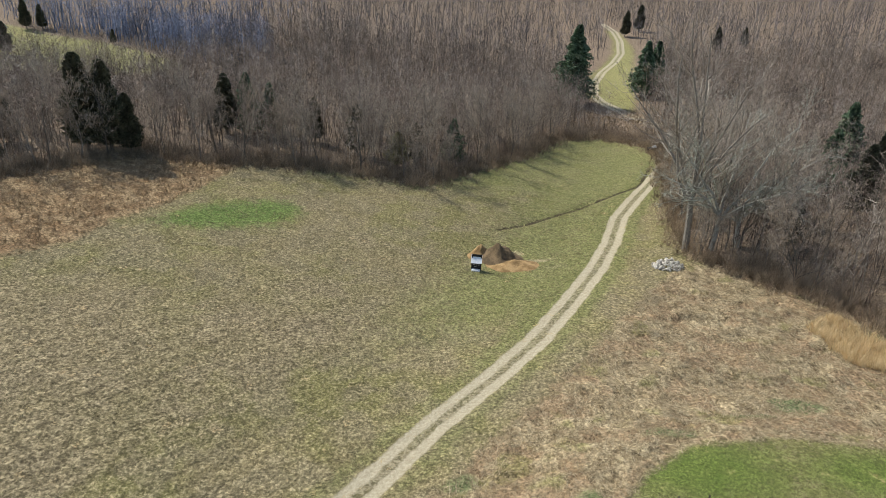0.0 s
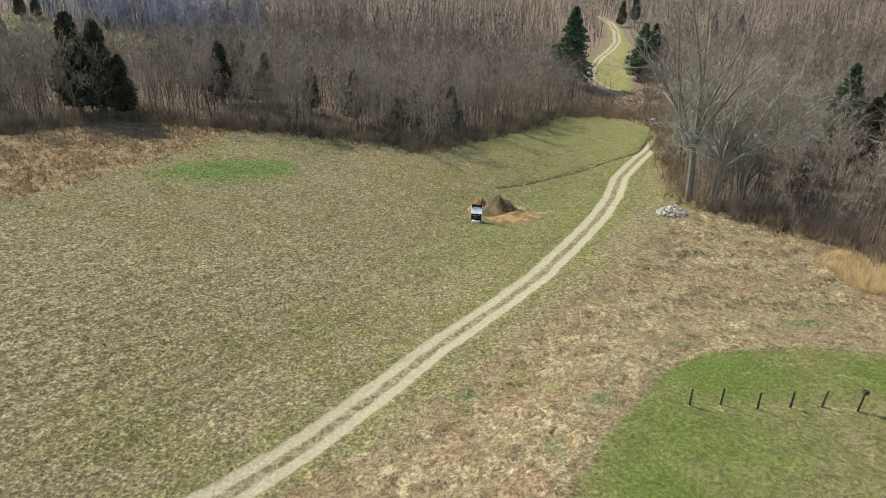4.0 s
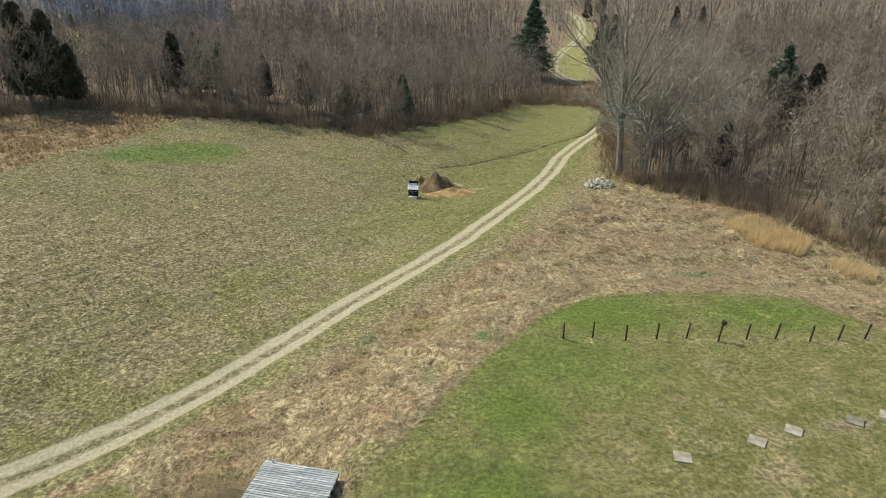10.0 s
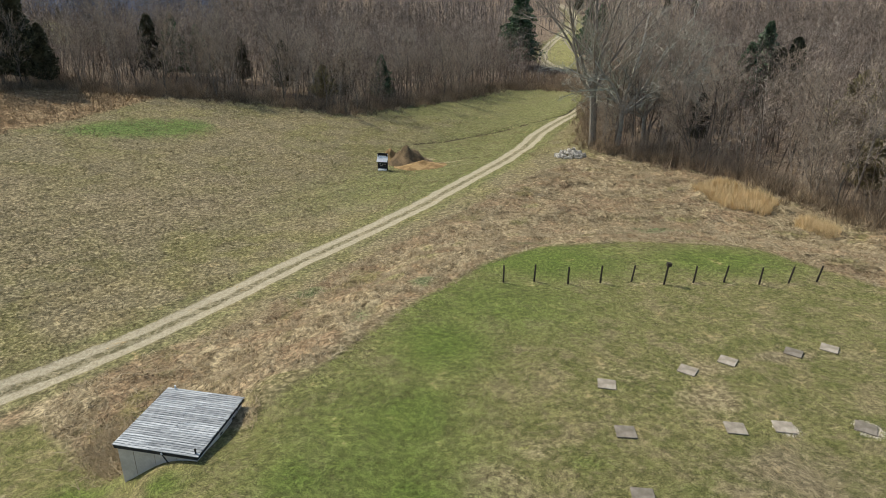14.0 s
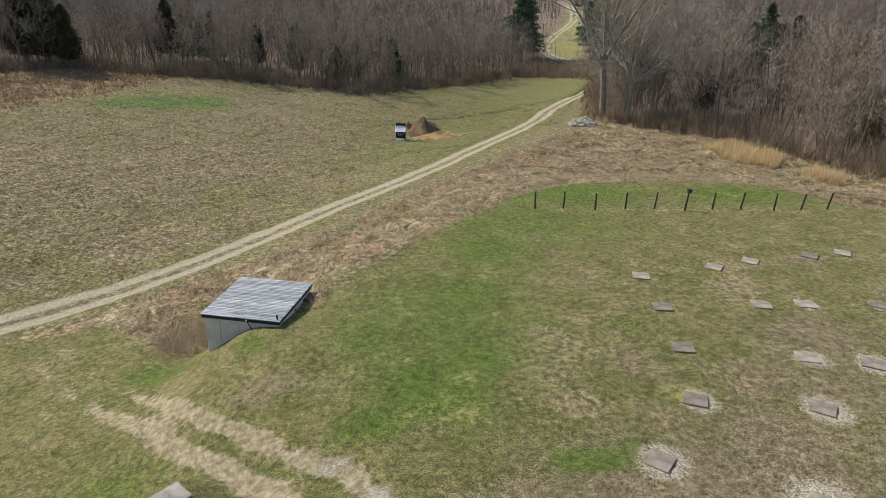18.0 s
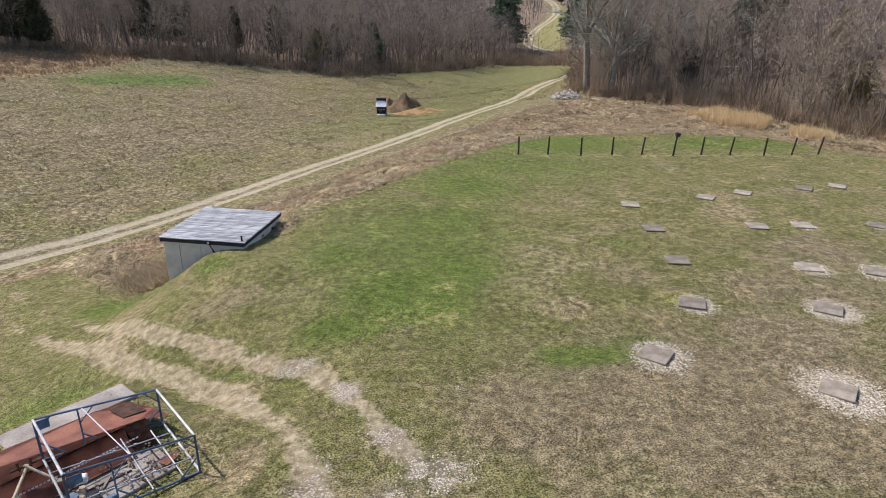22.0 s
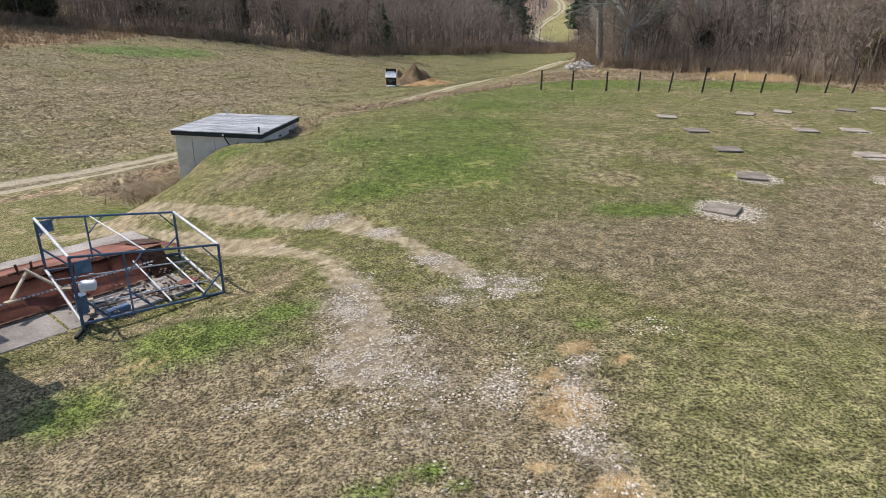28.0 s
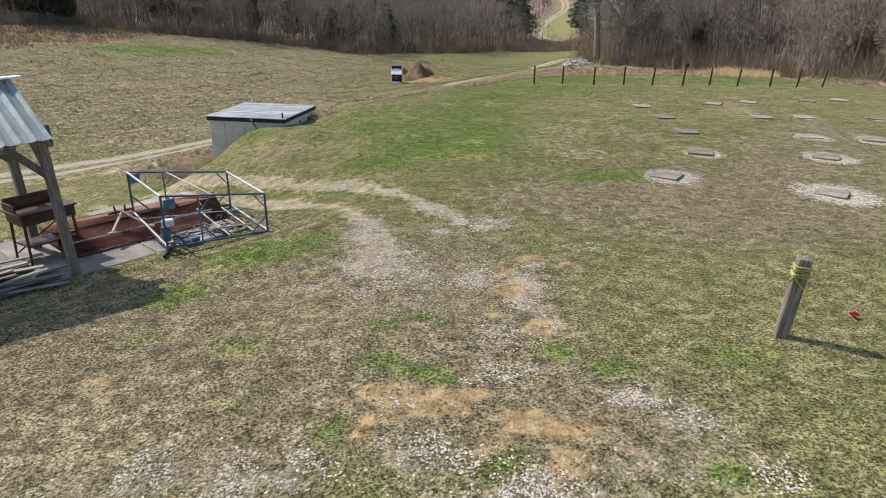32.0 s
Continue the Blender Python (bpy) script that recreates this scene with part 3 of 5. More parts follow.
def ground_material():
    g = Graph("ground", 0.95, 0, 0.12)
    a = {k: g.attr(k) for k in fields}
    add, mul = (lambda u, v: g.math("ADD", u, v)), (lambda u, v: g.math("MULTIPLY", u, v))
    big, mid, fine, tiny = g.noise(0.09, 3), g.noise(0.7, 4, 0.6), g.noise(4.5, 5, 0.7), g.noise(26, 3, 0.78)
    tuss = g.noise(2.7, 4, 0.66, distort=0.5)
    clump = g.noise(1.7, 6, 0.72, stretch=(1, 0.55, 1, 0.6), distort=0.8)
    patch = g.noise(0.26, 3, 0.6)
    wob = g.math("SUBTRACT", add(mul(mid, 1.2), mul(fine, 0.8)), 1.0)
    near = lambda key, k, lo, hi, top=1.0: g.fit(add(a[key], mul(wob, k)), lo, hi, 0, top)
    sep = g.t.nodes.new("ShaderNodeSeparateXYZ")
    g.put(sep.inputs[0], g.pos)
    # the mown hay field: olive, with drifts of dead mauve-brown thatch and pale straw
    c = g.mix(g.fit(add(big, mul(wob, 0.35)), 0.36, 0.62), (0.234, 0.194, 0.106), (0.190, 0.174, 0.074))
    c = g.mix(g.fit(add(patch, mul(wob, 0.22)), 0.42, 0.60, 0, 0.7), c, (0.216, 0.182, 0.112))
    c = g.mix(near("thatch", 0.9, 0.30, 0.85, 0.65), c, g.mix(g.fit(tuss, 0.36, 0.60), (0.180, 0.142, 0.086), (0.275, 0.222, 0.140)))
    c = g.mix(g.fit(fine, 0.50, 0.66, 0, 0.6), c, (0.330, 0.275, 0.170))
    c = g.mix(near("green_strip", 0.7, 0.15, 0.95, 0.85), c, (0.170, 0.178, 0.068))
    c = g.mix(near("pale_straw", 0.8, 0.3, 0.7, 0.8), c, (0.42, 0.36, 0.22))
    c = g.mix(near("oval_d", 5.0, -1.0, 2.2, 0.85), c, g.mix(mid, (0.090, 0.165, 0.037), (0.15, 0.20, 0.06)))
    sedge = near("sedge_d", 3.0, -0.8, 0.8)
    c = g.mix(sedge, c, g.mix(g.fit(mid, 0.35, 0.65), (0.230, 0.150, 0.082), (0.345, 0.250, 0.145)))
    # matted grass between lane and lawn
    rough = near("rough_d", 2.2, -0.6, 0.8)
    tan = g.mix(g.fit(clump, 0.36, 0.62), (0.225, 0.170, 0.098), (0.390, 0.318, 0.200))
    tan = g.mix(g.fit(add(patch, mul(wob, 0.15)), 0.45, 0.58, 0, 0.65), tan, (0.285, 0.190, 0.115))
    tan = g.mix(g.fit(g.noise(0.33, 3), 0.55, 0.68, 0, 0.65), tan, (0.205, 0.195, 0.075))
    tan = g.mix(near("seep", 0.7, 0.25, 0.75, 0.75), tan, (0.115, 0.165, 0.070))
    c = g.mix(rough, c, tan)
    c = g.mix(near("broom_d", 2.5, -0.2, 1.2, 0.3), c, (0.50, 0.345, 0.165))
    # the lawn
    lawn = near("lawn_d", 0.7, -0.3, 0.35)
    turf = g.mix(g.fit(mid, 0.3, 0.7), (0.146, 0.150, 0.052), (0.214, 0.194, 0.084))
    speck = g.fit(tuss, 0.50, 0.64, 0, 0.6)
    turf = g.mix(speck, turf, (0.240, 0.200, 0.112))
    turf = g.mix(g.fit(add(g.noise(0.55, 4, 0.68), mul(wob, 0.12)), 0.50, 0.64, 0, 0.65), turf, (0.262, 0.214, 0.120))
    turf = g.mix(near("brown", 0.55, 0.22, 0.72, 0.9), turf, g.mix(g.fit(tuss, 0.36, 0.60), (0.186, 0.148, 0.090), (0.264, 0.216, 0.136)))
    turf = g.mix(near("yellow_d", 1.6, -0.5, 0.9, 0.85), turf, g.mix(g.fit(tuss, 0.38, 0.62), (0.160, 0.160, 0.062), (0.250, 0.226, 0.108)))
    turf = g.mix(near("parched", 0.75, 0.25, 0.75, 0.85), turf, g.mix(g.fit(fine, 0.35, 0.65), (0.225, 0.176, 0.100), (0.345, 0.282, 0.170)))
    turf = g.mix(near("lush", 0.55, 0.20, 0.78, 0.95), turf, g.mix(g.fit(mid, 0.3, 0.7), (0.100, 0.150, 0.030), (0.150, 0.188, 0.048)))
    turf = g.mix(near("moss", 0.8, 0.30, 0.70, 0.85), turf, (0.235, 0.245, 0.045))
    c = g.mix(lawn, c, turf)
    # under the trees
    wood = g.fit(add(a["open_d"], mul(wob, 4.0)), 1.5, -1.5)
    c = g.mix(wood, c, g.mix(g.fit(fine, 0.3, 0.7), (0.150, 0.110, 0.080), (0.30, 0.23, 0.168)))
    c = g.mix(near("glade_d", 4.0, -1.5, 1.5), c, g.mix(mid, (0.20, 0.200, 0.070), (0.33, 0.30, 0.15)))
    c = g.mix(g.fit(add(a["ditch"], mul(wob, 0.7)), 0.42, 0.12, 0, 0.9), c, (0.060, 0.046, 0.030))
    # light and dark tufts, with the small shadows between them put into the colour
    tuft = mul(g.fit(clump, 0.38, 0.62, 0.86, 1.12), mul(g.fit(tuss, 0.36, 0.62, 0.74, 1.22), g.fit(fine, 0.36, 0.64, 0.58, 1.40)))
    ridge = g.math("SINE", add(mul(g.math("SUBTRACT", mul(sep.outputs[0], 0.766), mul(sep.outputs[1], 0.643)), 4.6), mul(wob, 2.4)))
    tuft = mul(tuft, add(1.0, mul(mul(ridge, a["rows"]), 0.11)))
    short = mul(g.fit(fine, 0.34, 0.66, 0.66, 1.42), g.fit(tiny, 0.38, 0.62, 0.32, 1.92))
    both = add(mul(short, lawn), mul(tuft, g.math("SUBTRACT", 1.0, lawn)))
    c = g.scale(c, both)
    # the lane: two pale wheel tracks and a grassy crown
    off = g.math("ABSOLUTE", g.math("SUBTRACT", a["road_d"], 0.80))
    track = g.fit(add(off, mul(wob, 0.42)), 0.56, 0.30, 0, 0.92)
    crown = g.fit(add(a["road_d"], mul(wob, 0.6)), 1.30, 0.95, 0, 0.55)
    sandy = g.mix(g.fit(fine, 0.3, 0.72), (0.52, 0.46, 0.335), (0.32, 0.275, 0.19))
    sandy = g.mix(g.fit(tiny, 0.52, 0.68, 0, 0.6), sandy, (0.60, 0.55, 0.44))
    c = g.mix(crown, c, g.mix(g.fit(tuss, 0.40, 0.58), (0.135, 0.120, 0.070), (0.33, 0.295, 0.21)))
    c = g.mix(track, c, sandy)
    # wheel tracks of the drive, gravel and subsoil
    cell = g.t.nodes.new("ShaderNodeTexVoronoi")
    cell.inputs["Scale"].default_value = 21
    warp = g.t.nodes.new("ShaderNodeVectorMath")
    g.put(warp.inputs[0], g.pos)
    g.put(warp.inputs[1], g.scale(g.noise(18, 2), 0.10))
    g.put(cell.inputs["Vector"], warp.outputs[0])
    shade = g.t.nodes.new("ShaderNodeSeparateColor")
    g.put(shade.inputs[0], cell.outputs["Color"])
    stone = g.mix(shade.outputs[1], (0.36, 0.31, 0.25), (0.80, 0.74, 0.64))
    pick = mul(g.fit(cell.outputs["Distance"], 0.55, 0.40), g.math("GREATER_THAN", shade.outputs[0], 0.22))
    gravel = g.mix(pick, g.mix(fine, (0.20, 0.16, 0.115), (0.34, 0.28, 0.21)), stone)
    broken = g.fit(g.noise(4.2, 5, 0.78, distort=0.8), 0.40, 0.56, 0.06, 1.0)
    ruts = mul(near("wheel", 0.75, 0.34, 0.62, 0.95), g.math("MAXIMUM", broken, 0.6))
    thatch = g.mix(g.fit(fine, 0.32, 0.66), (0.31, 0.245, 0.155), (0.60, 0.505, 0.355))
    c = g.mix(ruts, c, thatch)
    loose = mul(g.fit(cell.outputs["Distance"], 0.45, 0.30), g.math("GREATER_THAN", add(shade.outputs[0], mul(a["bare"], 0.7)), 1.12))
    c = g.mix(mul(loose, lawn), c, stone)
    c = g.mix(mul(near("bare", 1.3, 0.30, 0.85, 0.95), broken), c, gravel)
    soil = mul(near("ochre", 1.7, 0.26, 0.70, 0.95), g.math("MAXIMUM", broken, 0.55))
    c = g.mix(soil, c, g.mix(g.fit(fine, 0.3, 0.7), (0.38, 0.240, 0.108), (0.66, 0.485, 0.260)))
    low = add(mul(fine, 0.60), add(mul(tiny, 0.50), mul(tuss, 0.25)))
    tall = add(mul(clump, 0.6), add(mul(tuss, 0.95), add(mul(fine, 1.0), mul(tiny, 0.16))))
    relief = add(mul(low, lawn), mul(tall, g.math("SUBTRACT", 1.0, lawn)))
    return g.done(c, relief, 1.0, 0.11)


ground_me = fill_mesh("ground", np.stack([X, Y, Z], -1).reshape(-1, 3), quads, ground_material(), True)
for key, values in fields.items():
    ground_me.attributes.new(key, "FLOAT", "POINT").data.foreach_set("value", np.ascontiguousarray(values, np.float32).ravel())
tagged(new("ground", ground_me), "rolling farm ground with lawn, dry field, dirt lane and leaf litter", "ground", kind="structure")


# ---- building blocks ----
def part(name, bm, mat, parent=None, label="", smooth=False):
    """Link a bmesh as one mesh object under a thing or a part."""
    me = bpy.data.meshes.new(name)
    bm.to_mesh(me)
    bm.free()
    me.materials.append(mat)
    if smooth:
        me.polygons.foreach_set("use_smooth", [True] * len(me.polygons))
    ob = new(name, me)
    ob.parent = parent
    return tagged(ob, label)


def thing(name, m, label, category, group="", kind=""):
    """An Empty at a thing's base, to carry its parts."""
    ob = new(name)
    ob.empty_display_size = 0.1
    ob.matrix_world = m
    return tagged(ob, label, category, group, kind)


def box(bm, size, at=(0, 0, 0), turn=(0, 0, 0), bevel=0.0):
    """A box with softened edges, in a bmesh that may hold others."""
    made = bmesh.ops.create_cube(bm, size=1.0)["verts"]
    for v in made:
        v.co = Vector((v.co.x * size[0], v.co.y * size[1], v.co.z * size[2]))
    if bevel:
        edges = list({e for v in made for e in v.link_edges})
        made = list({v for f in bmesh.ops.bevel(bm, geom=edges, offset=bevel, segments=1, affect="EDGES")["faces"] for v in f.verts} | {v for v in made if v.is_valid})
    bmesh.ops.transform(bm, matrix=pose(*at, *turn), verts=[v for v in made if v.is_valid])
    return bm


def cuboid(size, at=(0, 0, 0), turn=(0, 0, 0), bevel=0.006):
    return box(bmesh.new(), size, at, turn, bevel)


def rod(bm, a, b, r0, r1=None, sides=8):
    """A round bar from a to b."""
    a, b = Vector(a), Vector(b)
    d = b - a
    q = d.to_track_quat("Z", "Y").to_matrix().to_4x4()
    bmesh.ops.create_cone(bm, cap_ends=True, segments=sides, radius1=r0, radius2=r0 if r1 is None else r1, depth=d.length,
                          matrix=Matrix.Translation((a + b) / 2) @ q)
    return bm


def bar(a, b, r=0.02, sides=8):
    return rod(bmesh.new(), a, b, r, None, sides)


def beam_between(a, b, w, h):
    """A squared timber from a to b."""
    a, b = Vector(a), Vector(b)
    d = b - a
    bm = cuboid((w, h, d.length), bevel=0.008)
    bmesh.ops.transform(bm, matrix=Matrix.Translation((a + b) / 2) @ d.to_track_quat("Z", "Y").to_matrix().to_4x4(), verts=bm.verts)
    return bm


rng = np.random.default_rng(7)


def stuff(name, me, label, category):
    return tagged(new(name, me), label, category, kind="stuff")


def blades(name, pts, tall, wide, lean, per, mat):
    """Grass as upright slivers: per blades round every point."""
    n = len(pts)
    if n == 0:
        return None
    base = np.repeat(pts, per, 0)
    m = len(base)
    spread = wide * 5
    base = base + np.stack([rng.normal(0, spread, m), rng.normal(0, spread, m), np.zeros(m)], 1)
    base[:, 2] = height(base[:, 0], base[:, 1]) - 0.01
    turn = rng.uniform(0, 2 * np.pi, m)
    h = tall * rng.uniform(0.5, 1.25, m)
    w = wide * rng.uniform(0.6, 1.4, m)
    side = np.stack([np.cos(turn), np.sin(turn), np.zeros(m)], 1) * w[:, None]
    away = rng.normal(0, lean, (m, 2)) * h[:, None]
    tip = base + np.stack([away[:, 0], away[:, 1], h], 1)
    v = np.stack([base - side, base + side, tip], 1).reshape(-1, 3)
    return fill_mesh(name, v, np.arange(m * 3).reshape(-1, 3), mat)


def sprinkle(n, x0, x1, y0, y1, keep):
    """n points in a rectangle, thinned by keep(x, y) from 0 to 1."""
    x, y = rng.uniform(x0, x1, n), rng.uniform(y0, y1, n)
    ok = rng.uniform(0, 1, n) < keep(x, y)
    return np.stack([x[ok], y[ok], np.zeros(ok.sum())], 1)


# ---- bare trees ----
class Wood:
    """Collects tapered limbs as triangles."""

    def __init__(self):
        self.v, self.f = [], []

    def limb(self, a, b, r0, r1, sides):
        d = (b - a)
        side = d.orthogonal().normalized()
        up = d.normalized().cross(side)
        k = len(self.v)
        for p, r in ((a, r0), (b, r1)):
            for i in range(sides):
                t = 2 * math.pi * i / sides
                self.v.append(p + (side * math.cos(t) + up * math.sin(t)) * r)
        for i in range(sides):
            j = (i + 1) % sides
            self.f += [(k + i, k + j, k + sides + j), (k + i, k + sides + j, k + sides + i)]

    def sliver(self, a, b, r):
        side = (b - a).orthogonal().normalized()
        side.rotate(Matrix.Rotation(random.uniform(0, 6.28), 3, (b - a).normalized()))
        k = len(self.v)
        self.v += [a - side * r, a + side * r, b]
        self.f.append((k, k + 1, k + 2))

    def mesh(self, name, mat):
        return fill_mesh(name, [tuple(p) for p in self.v], self.f, mat)


def tilt(d, degrees):
    axis = d.orthogonal().normalized()
    axis.rotate(Matrix.Rotation(random.uniform(0, 6.28), 3, d))
    out = d.copy()
    out.rotate(Matrix.Rotation(radians(degrees), 3, axis))
    return out


def bough(trunk, crown, p, d, length, r, level, top, spread, rise, bend=0.16, first=0.3, solid=3, thin=0.020):
    """One limb that bends as it climbs, with its side limbs; the last levels are twigs."""
    n = (9, 7, 5, 3, 2)[level]
    for i in range(n):
        d = (d + Vector((random.gauss(0, bend), random.gauss(0, bend), random.gauss(0, bend) + rise))).normalized()
        q = p + d * (length / n)
        ra, rb = r * (1 - 0.78 * i / n), r * (1 - 0.78 * (i + 1) / n)
        if level <= 1:
            trunk.limb(p, q, max(ra, 0.02), max(rb, 0.016), 6 if level == 0 else 4)
        elif level < solid:
            crown.limb(p, q, max(ra, 0.017), max(rb, 0.013), 3)
        else:
            crown.sliver(p, p + (q - p) * 1.2, max(ra, thin))
        if level < top and i + 1 > first * n:
            for _ in range(2 if random.random() < 0.62 else 1):
                e = tilt(d, random.uniform(*spread))
                bough(trunk, crown, p.lerp(q, random.random()), e, length * random.uniform(0.34, 0.58) * (1 - 0.45 * i / n), rb * 0.6, level + 1, top, spread, rise, bend, 0.2, solid, thin)
        p = q


def bare_tree(seed, tall, r, top=3, spread=(28, 55), rise=0.06, forks=1, name="bare_tree"):
    random.seed(seed)
    trunk, crown = Wood(), Wood()
    for k in range(forks):
        d = tilt(Vector((0, 0, 1)), random.uniform(1, 5) if forks == 1 else random.uniform(8, 22))
        bough(trunk, crown, Vector((0, 0, -0.3)), d, tall * random.uniform(0.85, 1.0), r, 0, top, spread, rise, 0.10, 0.22, 2)
    ob = new(name)
    for n, w, m in (("trunk", trunk, bark), ("crown", crown, twig)):
        new(n, w.mesh(n, m)).parent = ob
    return ob


def needle_tree(seed, tall, wide, shape, mat, name, tiers=0, dense=2600, leaf=0.34):
    """An evergreen: a trunk and a crown of many small sprays."""
    r = np.random.default_rng(seed)
    ob = new(name)
    part("trunk", rod(bmesh.new(), (0, 0, -0.3), (0, 0, tall * 0.93), 0.022 * tall, 0.02, 7), bark, ob)
    n = dense
    t = r.uniform(0.02, 1, n) ** 0.85
    ang = r.uniform(0, 2 * np.pi, n)
    lobe = np.sin(ang * 3 + t * 11 + seed) * np.sin(t * 23 + ang * 2) + 0.7 * np.sin(ang * 5 - t * 37 + seed) * np.sin(t * 51 + ang)
    reach = shape(t) * wide * (0.74 + 0.30 * lobe)
    if tiers:
        reach = reach * (0.62 + 0.38 * np.abs(np.sin(t * tiers * np.pi)))
    rad = reach * np.sqrt(r.uniform(0.12, 1.0, n))
    c = np.stack([rad * np.cos(ang), rad * np.sin(ang), tall * (0.06 + 0.94 * t) - (0.10 * rad if tiers else -0.25 * rad)], 1)
    out = np.stack([np.cos(ang), np.sin(ang), np.full(n, -0.1 if tiers else 0.9)], 1) + r.normal(0, 0.35, (n, 3))
    out /= np.linalg.norm(out, axis=1)[:, None]
    across = np.cross(out, r.normal(0, 1, (n, 3)))
    across /= np.linalg.norm(across, axis=1)[:, None]
    s = leaf * r.uniform(0.6, 1.4, n)[:, None]
    v = np.stack([c - across * s * 0.42, c + across * s * 0.42, c + out * s * 1.5 + across * s * 0.2, c + out * s * 1.1 - across * s * 0.5], 1).reshape(-1, 3)
    k = np.arange(n)[:, None] * 4
    f = np.concatenate([k + [0, 1, 2], k + [0, 2, 3]], 0)
    new("crown", fill_mesh("crown", v, f, mat)).parent = ob
    return ob


def stand(ob, x, y, turn=0.0, size=1.0, sink=0.0):
    ob.matrix_world = pose(x, y, z_at(x, y) - sink, 0, 0, turn) @ Matrix.Scale(size, 4)
    return ob


def lean_left(ob, degrees):
    """Tip a standing thing towards -x about its base."""
    ob.matrix_world = ob.matrix_world @ pose(0, 0, 0, 0, -degrees, 0)
    return ob


def again(ob, x, y, turn, size):
    c = copy_thing(ob, Matrix())
    c.matrix_world = pose(x, y, z_at(x, y), 0, 0, turn) @ Matrix.Scale(size, 4)
    return c


# the tall tree at the wood's edge and the pale one beside it
def stemmed_tree(seed, clear, lean, stems, r, name, mats, spread, rise, bend=0.11, top=4):
    """A trunk that parts into rising stems: the way round, tilt and length of each."""
    random.seed(seed)
    trunk, crown = Wood(), Wood()
    p = Vector((0, 0, -0.3))
    for i in range(5):
        q = p + Vector((lean[0] + random.uniform(-0.05, 0.05), lean[1] + random.uniform(-0.05, 0.05), (clear + 0.3) / 5))
        trunk.limb(p, q, r * (1.12 - 0.06 * i), r * (1.06 - 0.06 * i), 8)
        p = q
    for way, w, length in stems:
        a, w = radians(way), radians(w)
        d = Vector((math.cos(a) * math.sin(w), math.sin(a) * math.sin(w), math.cos(w)))
        bough(trunk, crown, p - Vector((0, 0, random.uniform(0, clear * 0.12))), d, length, r * 0.60, 1, top, spread, rise, bend, 0.25, 3, 0.021)
    ob = new(name)
    for n, w, m in (("trunk", trunk, mats[0]), ("crown", crown, mats[1])):
        new(n, w.mesh(n, m)).parent = ob
    return ob


big = stemmed_tree(23, 6.8, (0, 0), ((180, 26, 17), (60, 5, 20), (-10, 20, 18.5), (165, 42, 11), (15, 38, 12), (270, 24, 14), (100, 26, 15)), 0.40, "tall_bare_tree", (grey_limb, tree_twig), (24, 50), 0.045)
tagged(lean_left(stand(big, 29.3, 70.4), 6), "tall leafless tree with several upright stems at the wood's edge", "tree")
pale = stemmed_tree(5, 4.2, (0.10, 0), ((5, 34, 13.5), (170, 24, 12.5), (80, 18, 13.5), (-40, 50, 10.5), (20, 68, 9.5), (230, 40, 10), (120, 44, 11)), 0.36, "pale_bare_tree", (pale_bark, pale_twig), (28, 58), 0.03, 0.15)
tagged(lean_left(stand(pale, 32.4, 70.6), 5), "leafless pale-barked tree with wide drooping branches", "tree")
again(pale, 36.2, 72.0, 140, 0.85)

kinds = []
for i, (h, r, spread, rise) in enumerate(((11.5, 0.095, (28, 52), 0.05), (10, 0.08, (30, 58), 0.04), (13, 0.11, (26, 48), 0.06), (8.5, 0.07, (30, 60), 0.03), (11, 0.085, (24, 50), 0.08), (12, 0.09, (28, 55), 0.05))):
    t = bare_tree(100 + i, h, r, 3, spread, rise, 1 if i != 3 else 2)
    tagged(t, "leafless grey-brown tree standing in the wood's edge", "tree", "trees of the wood's edge")
    kinds.append(t)

# places along the wood's edge, from the open ground into the wood
random.seed(3)
spots = []
edge = OPEN[2:22]
for (ax, ay), (bx, by) in zip(edge, edge[1:]):
    n = int(math.hypot(bx - ax, by - ay) / 0.85)
    for i in range(n):
        t = random.random()
        depth = 0.8 + 20 * random.random() ** 1.5
        ex, ey = bx - ax, by - ay
        q = math.hypot(ex, ey)
        x, y = ax + ex * t - ey / q * depth, ay + ey * t + ex / q * depth
        clear = inside(OPEN, np.array([x]), np.array([y]))[0]
        if clear < -0.6 and all((x - u) ** 2 + (y - w) ** 2 > 1.7 for u, w in spots) and math.hypot(x - 46, y - 145) > 15 and y > 24:
            spots.append((x, y))
for i, (x, y) in enumerate(spots):
    k = kinds[random.randrange(6)]
    size = random.uniform(0.65, 1.12) * (1.12 if x > 28 and y < 112 else 0.98)
    if i < 6:
        stand(kinds[i], x, y, random.uniform(0, 360), size)
    else:
        again(k, x, y, random.uniform(0, 360), size)

# evergreens
OLIVE = (56, 63)
slim = lambda t: np.minimum(1, 1.15 * (1 - t)) ** 0.6 * np.minimum(1, 0.55 + 4 * t)
cone = lambda t: (1 - t) ** 0.8 * np.minimum(1, 0.35 + 5 * t)
cedar = needle_tree(1, 13.4, 3.3, slim, cedar_mat, "cedar", 0, 11000, 0.27)
tagged(stand(cedar, -49.2, 89.2), "dark columnar cedar at the field's edge", "tree", "cedars")
olive = needle_tree(9, 9.0, 3.8, slim, olive_mat, "olive_cedar", 0, 9000, 0.26)
tagged(stand(olive, *OLIVE), "ragged olive-brown cedar among the bare trees", "tree", "cedars")
again(olive, 49, 50, 80, 0.55)
again(olive, -6.5, 100, 200, 0.62)
again(cedar, -46.4, 90.0, 130, 0.94)
again(cedar, -43.9, 90.6, 210, 0.62)
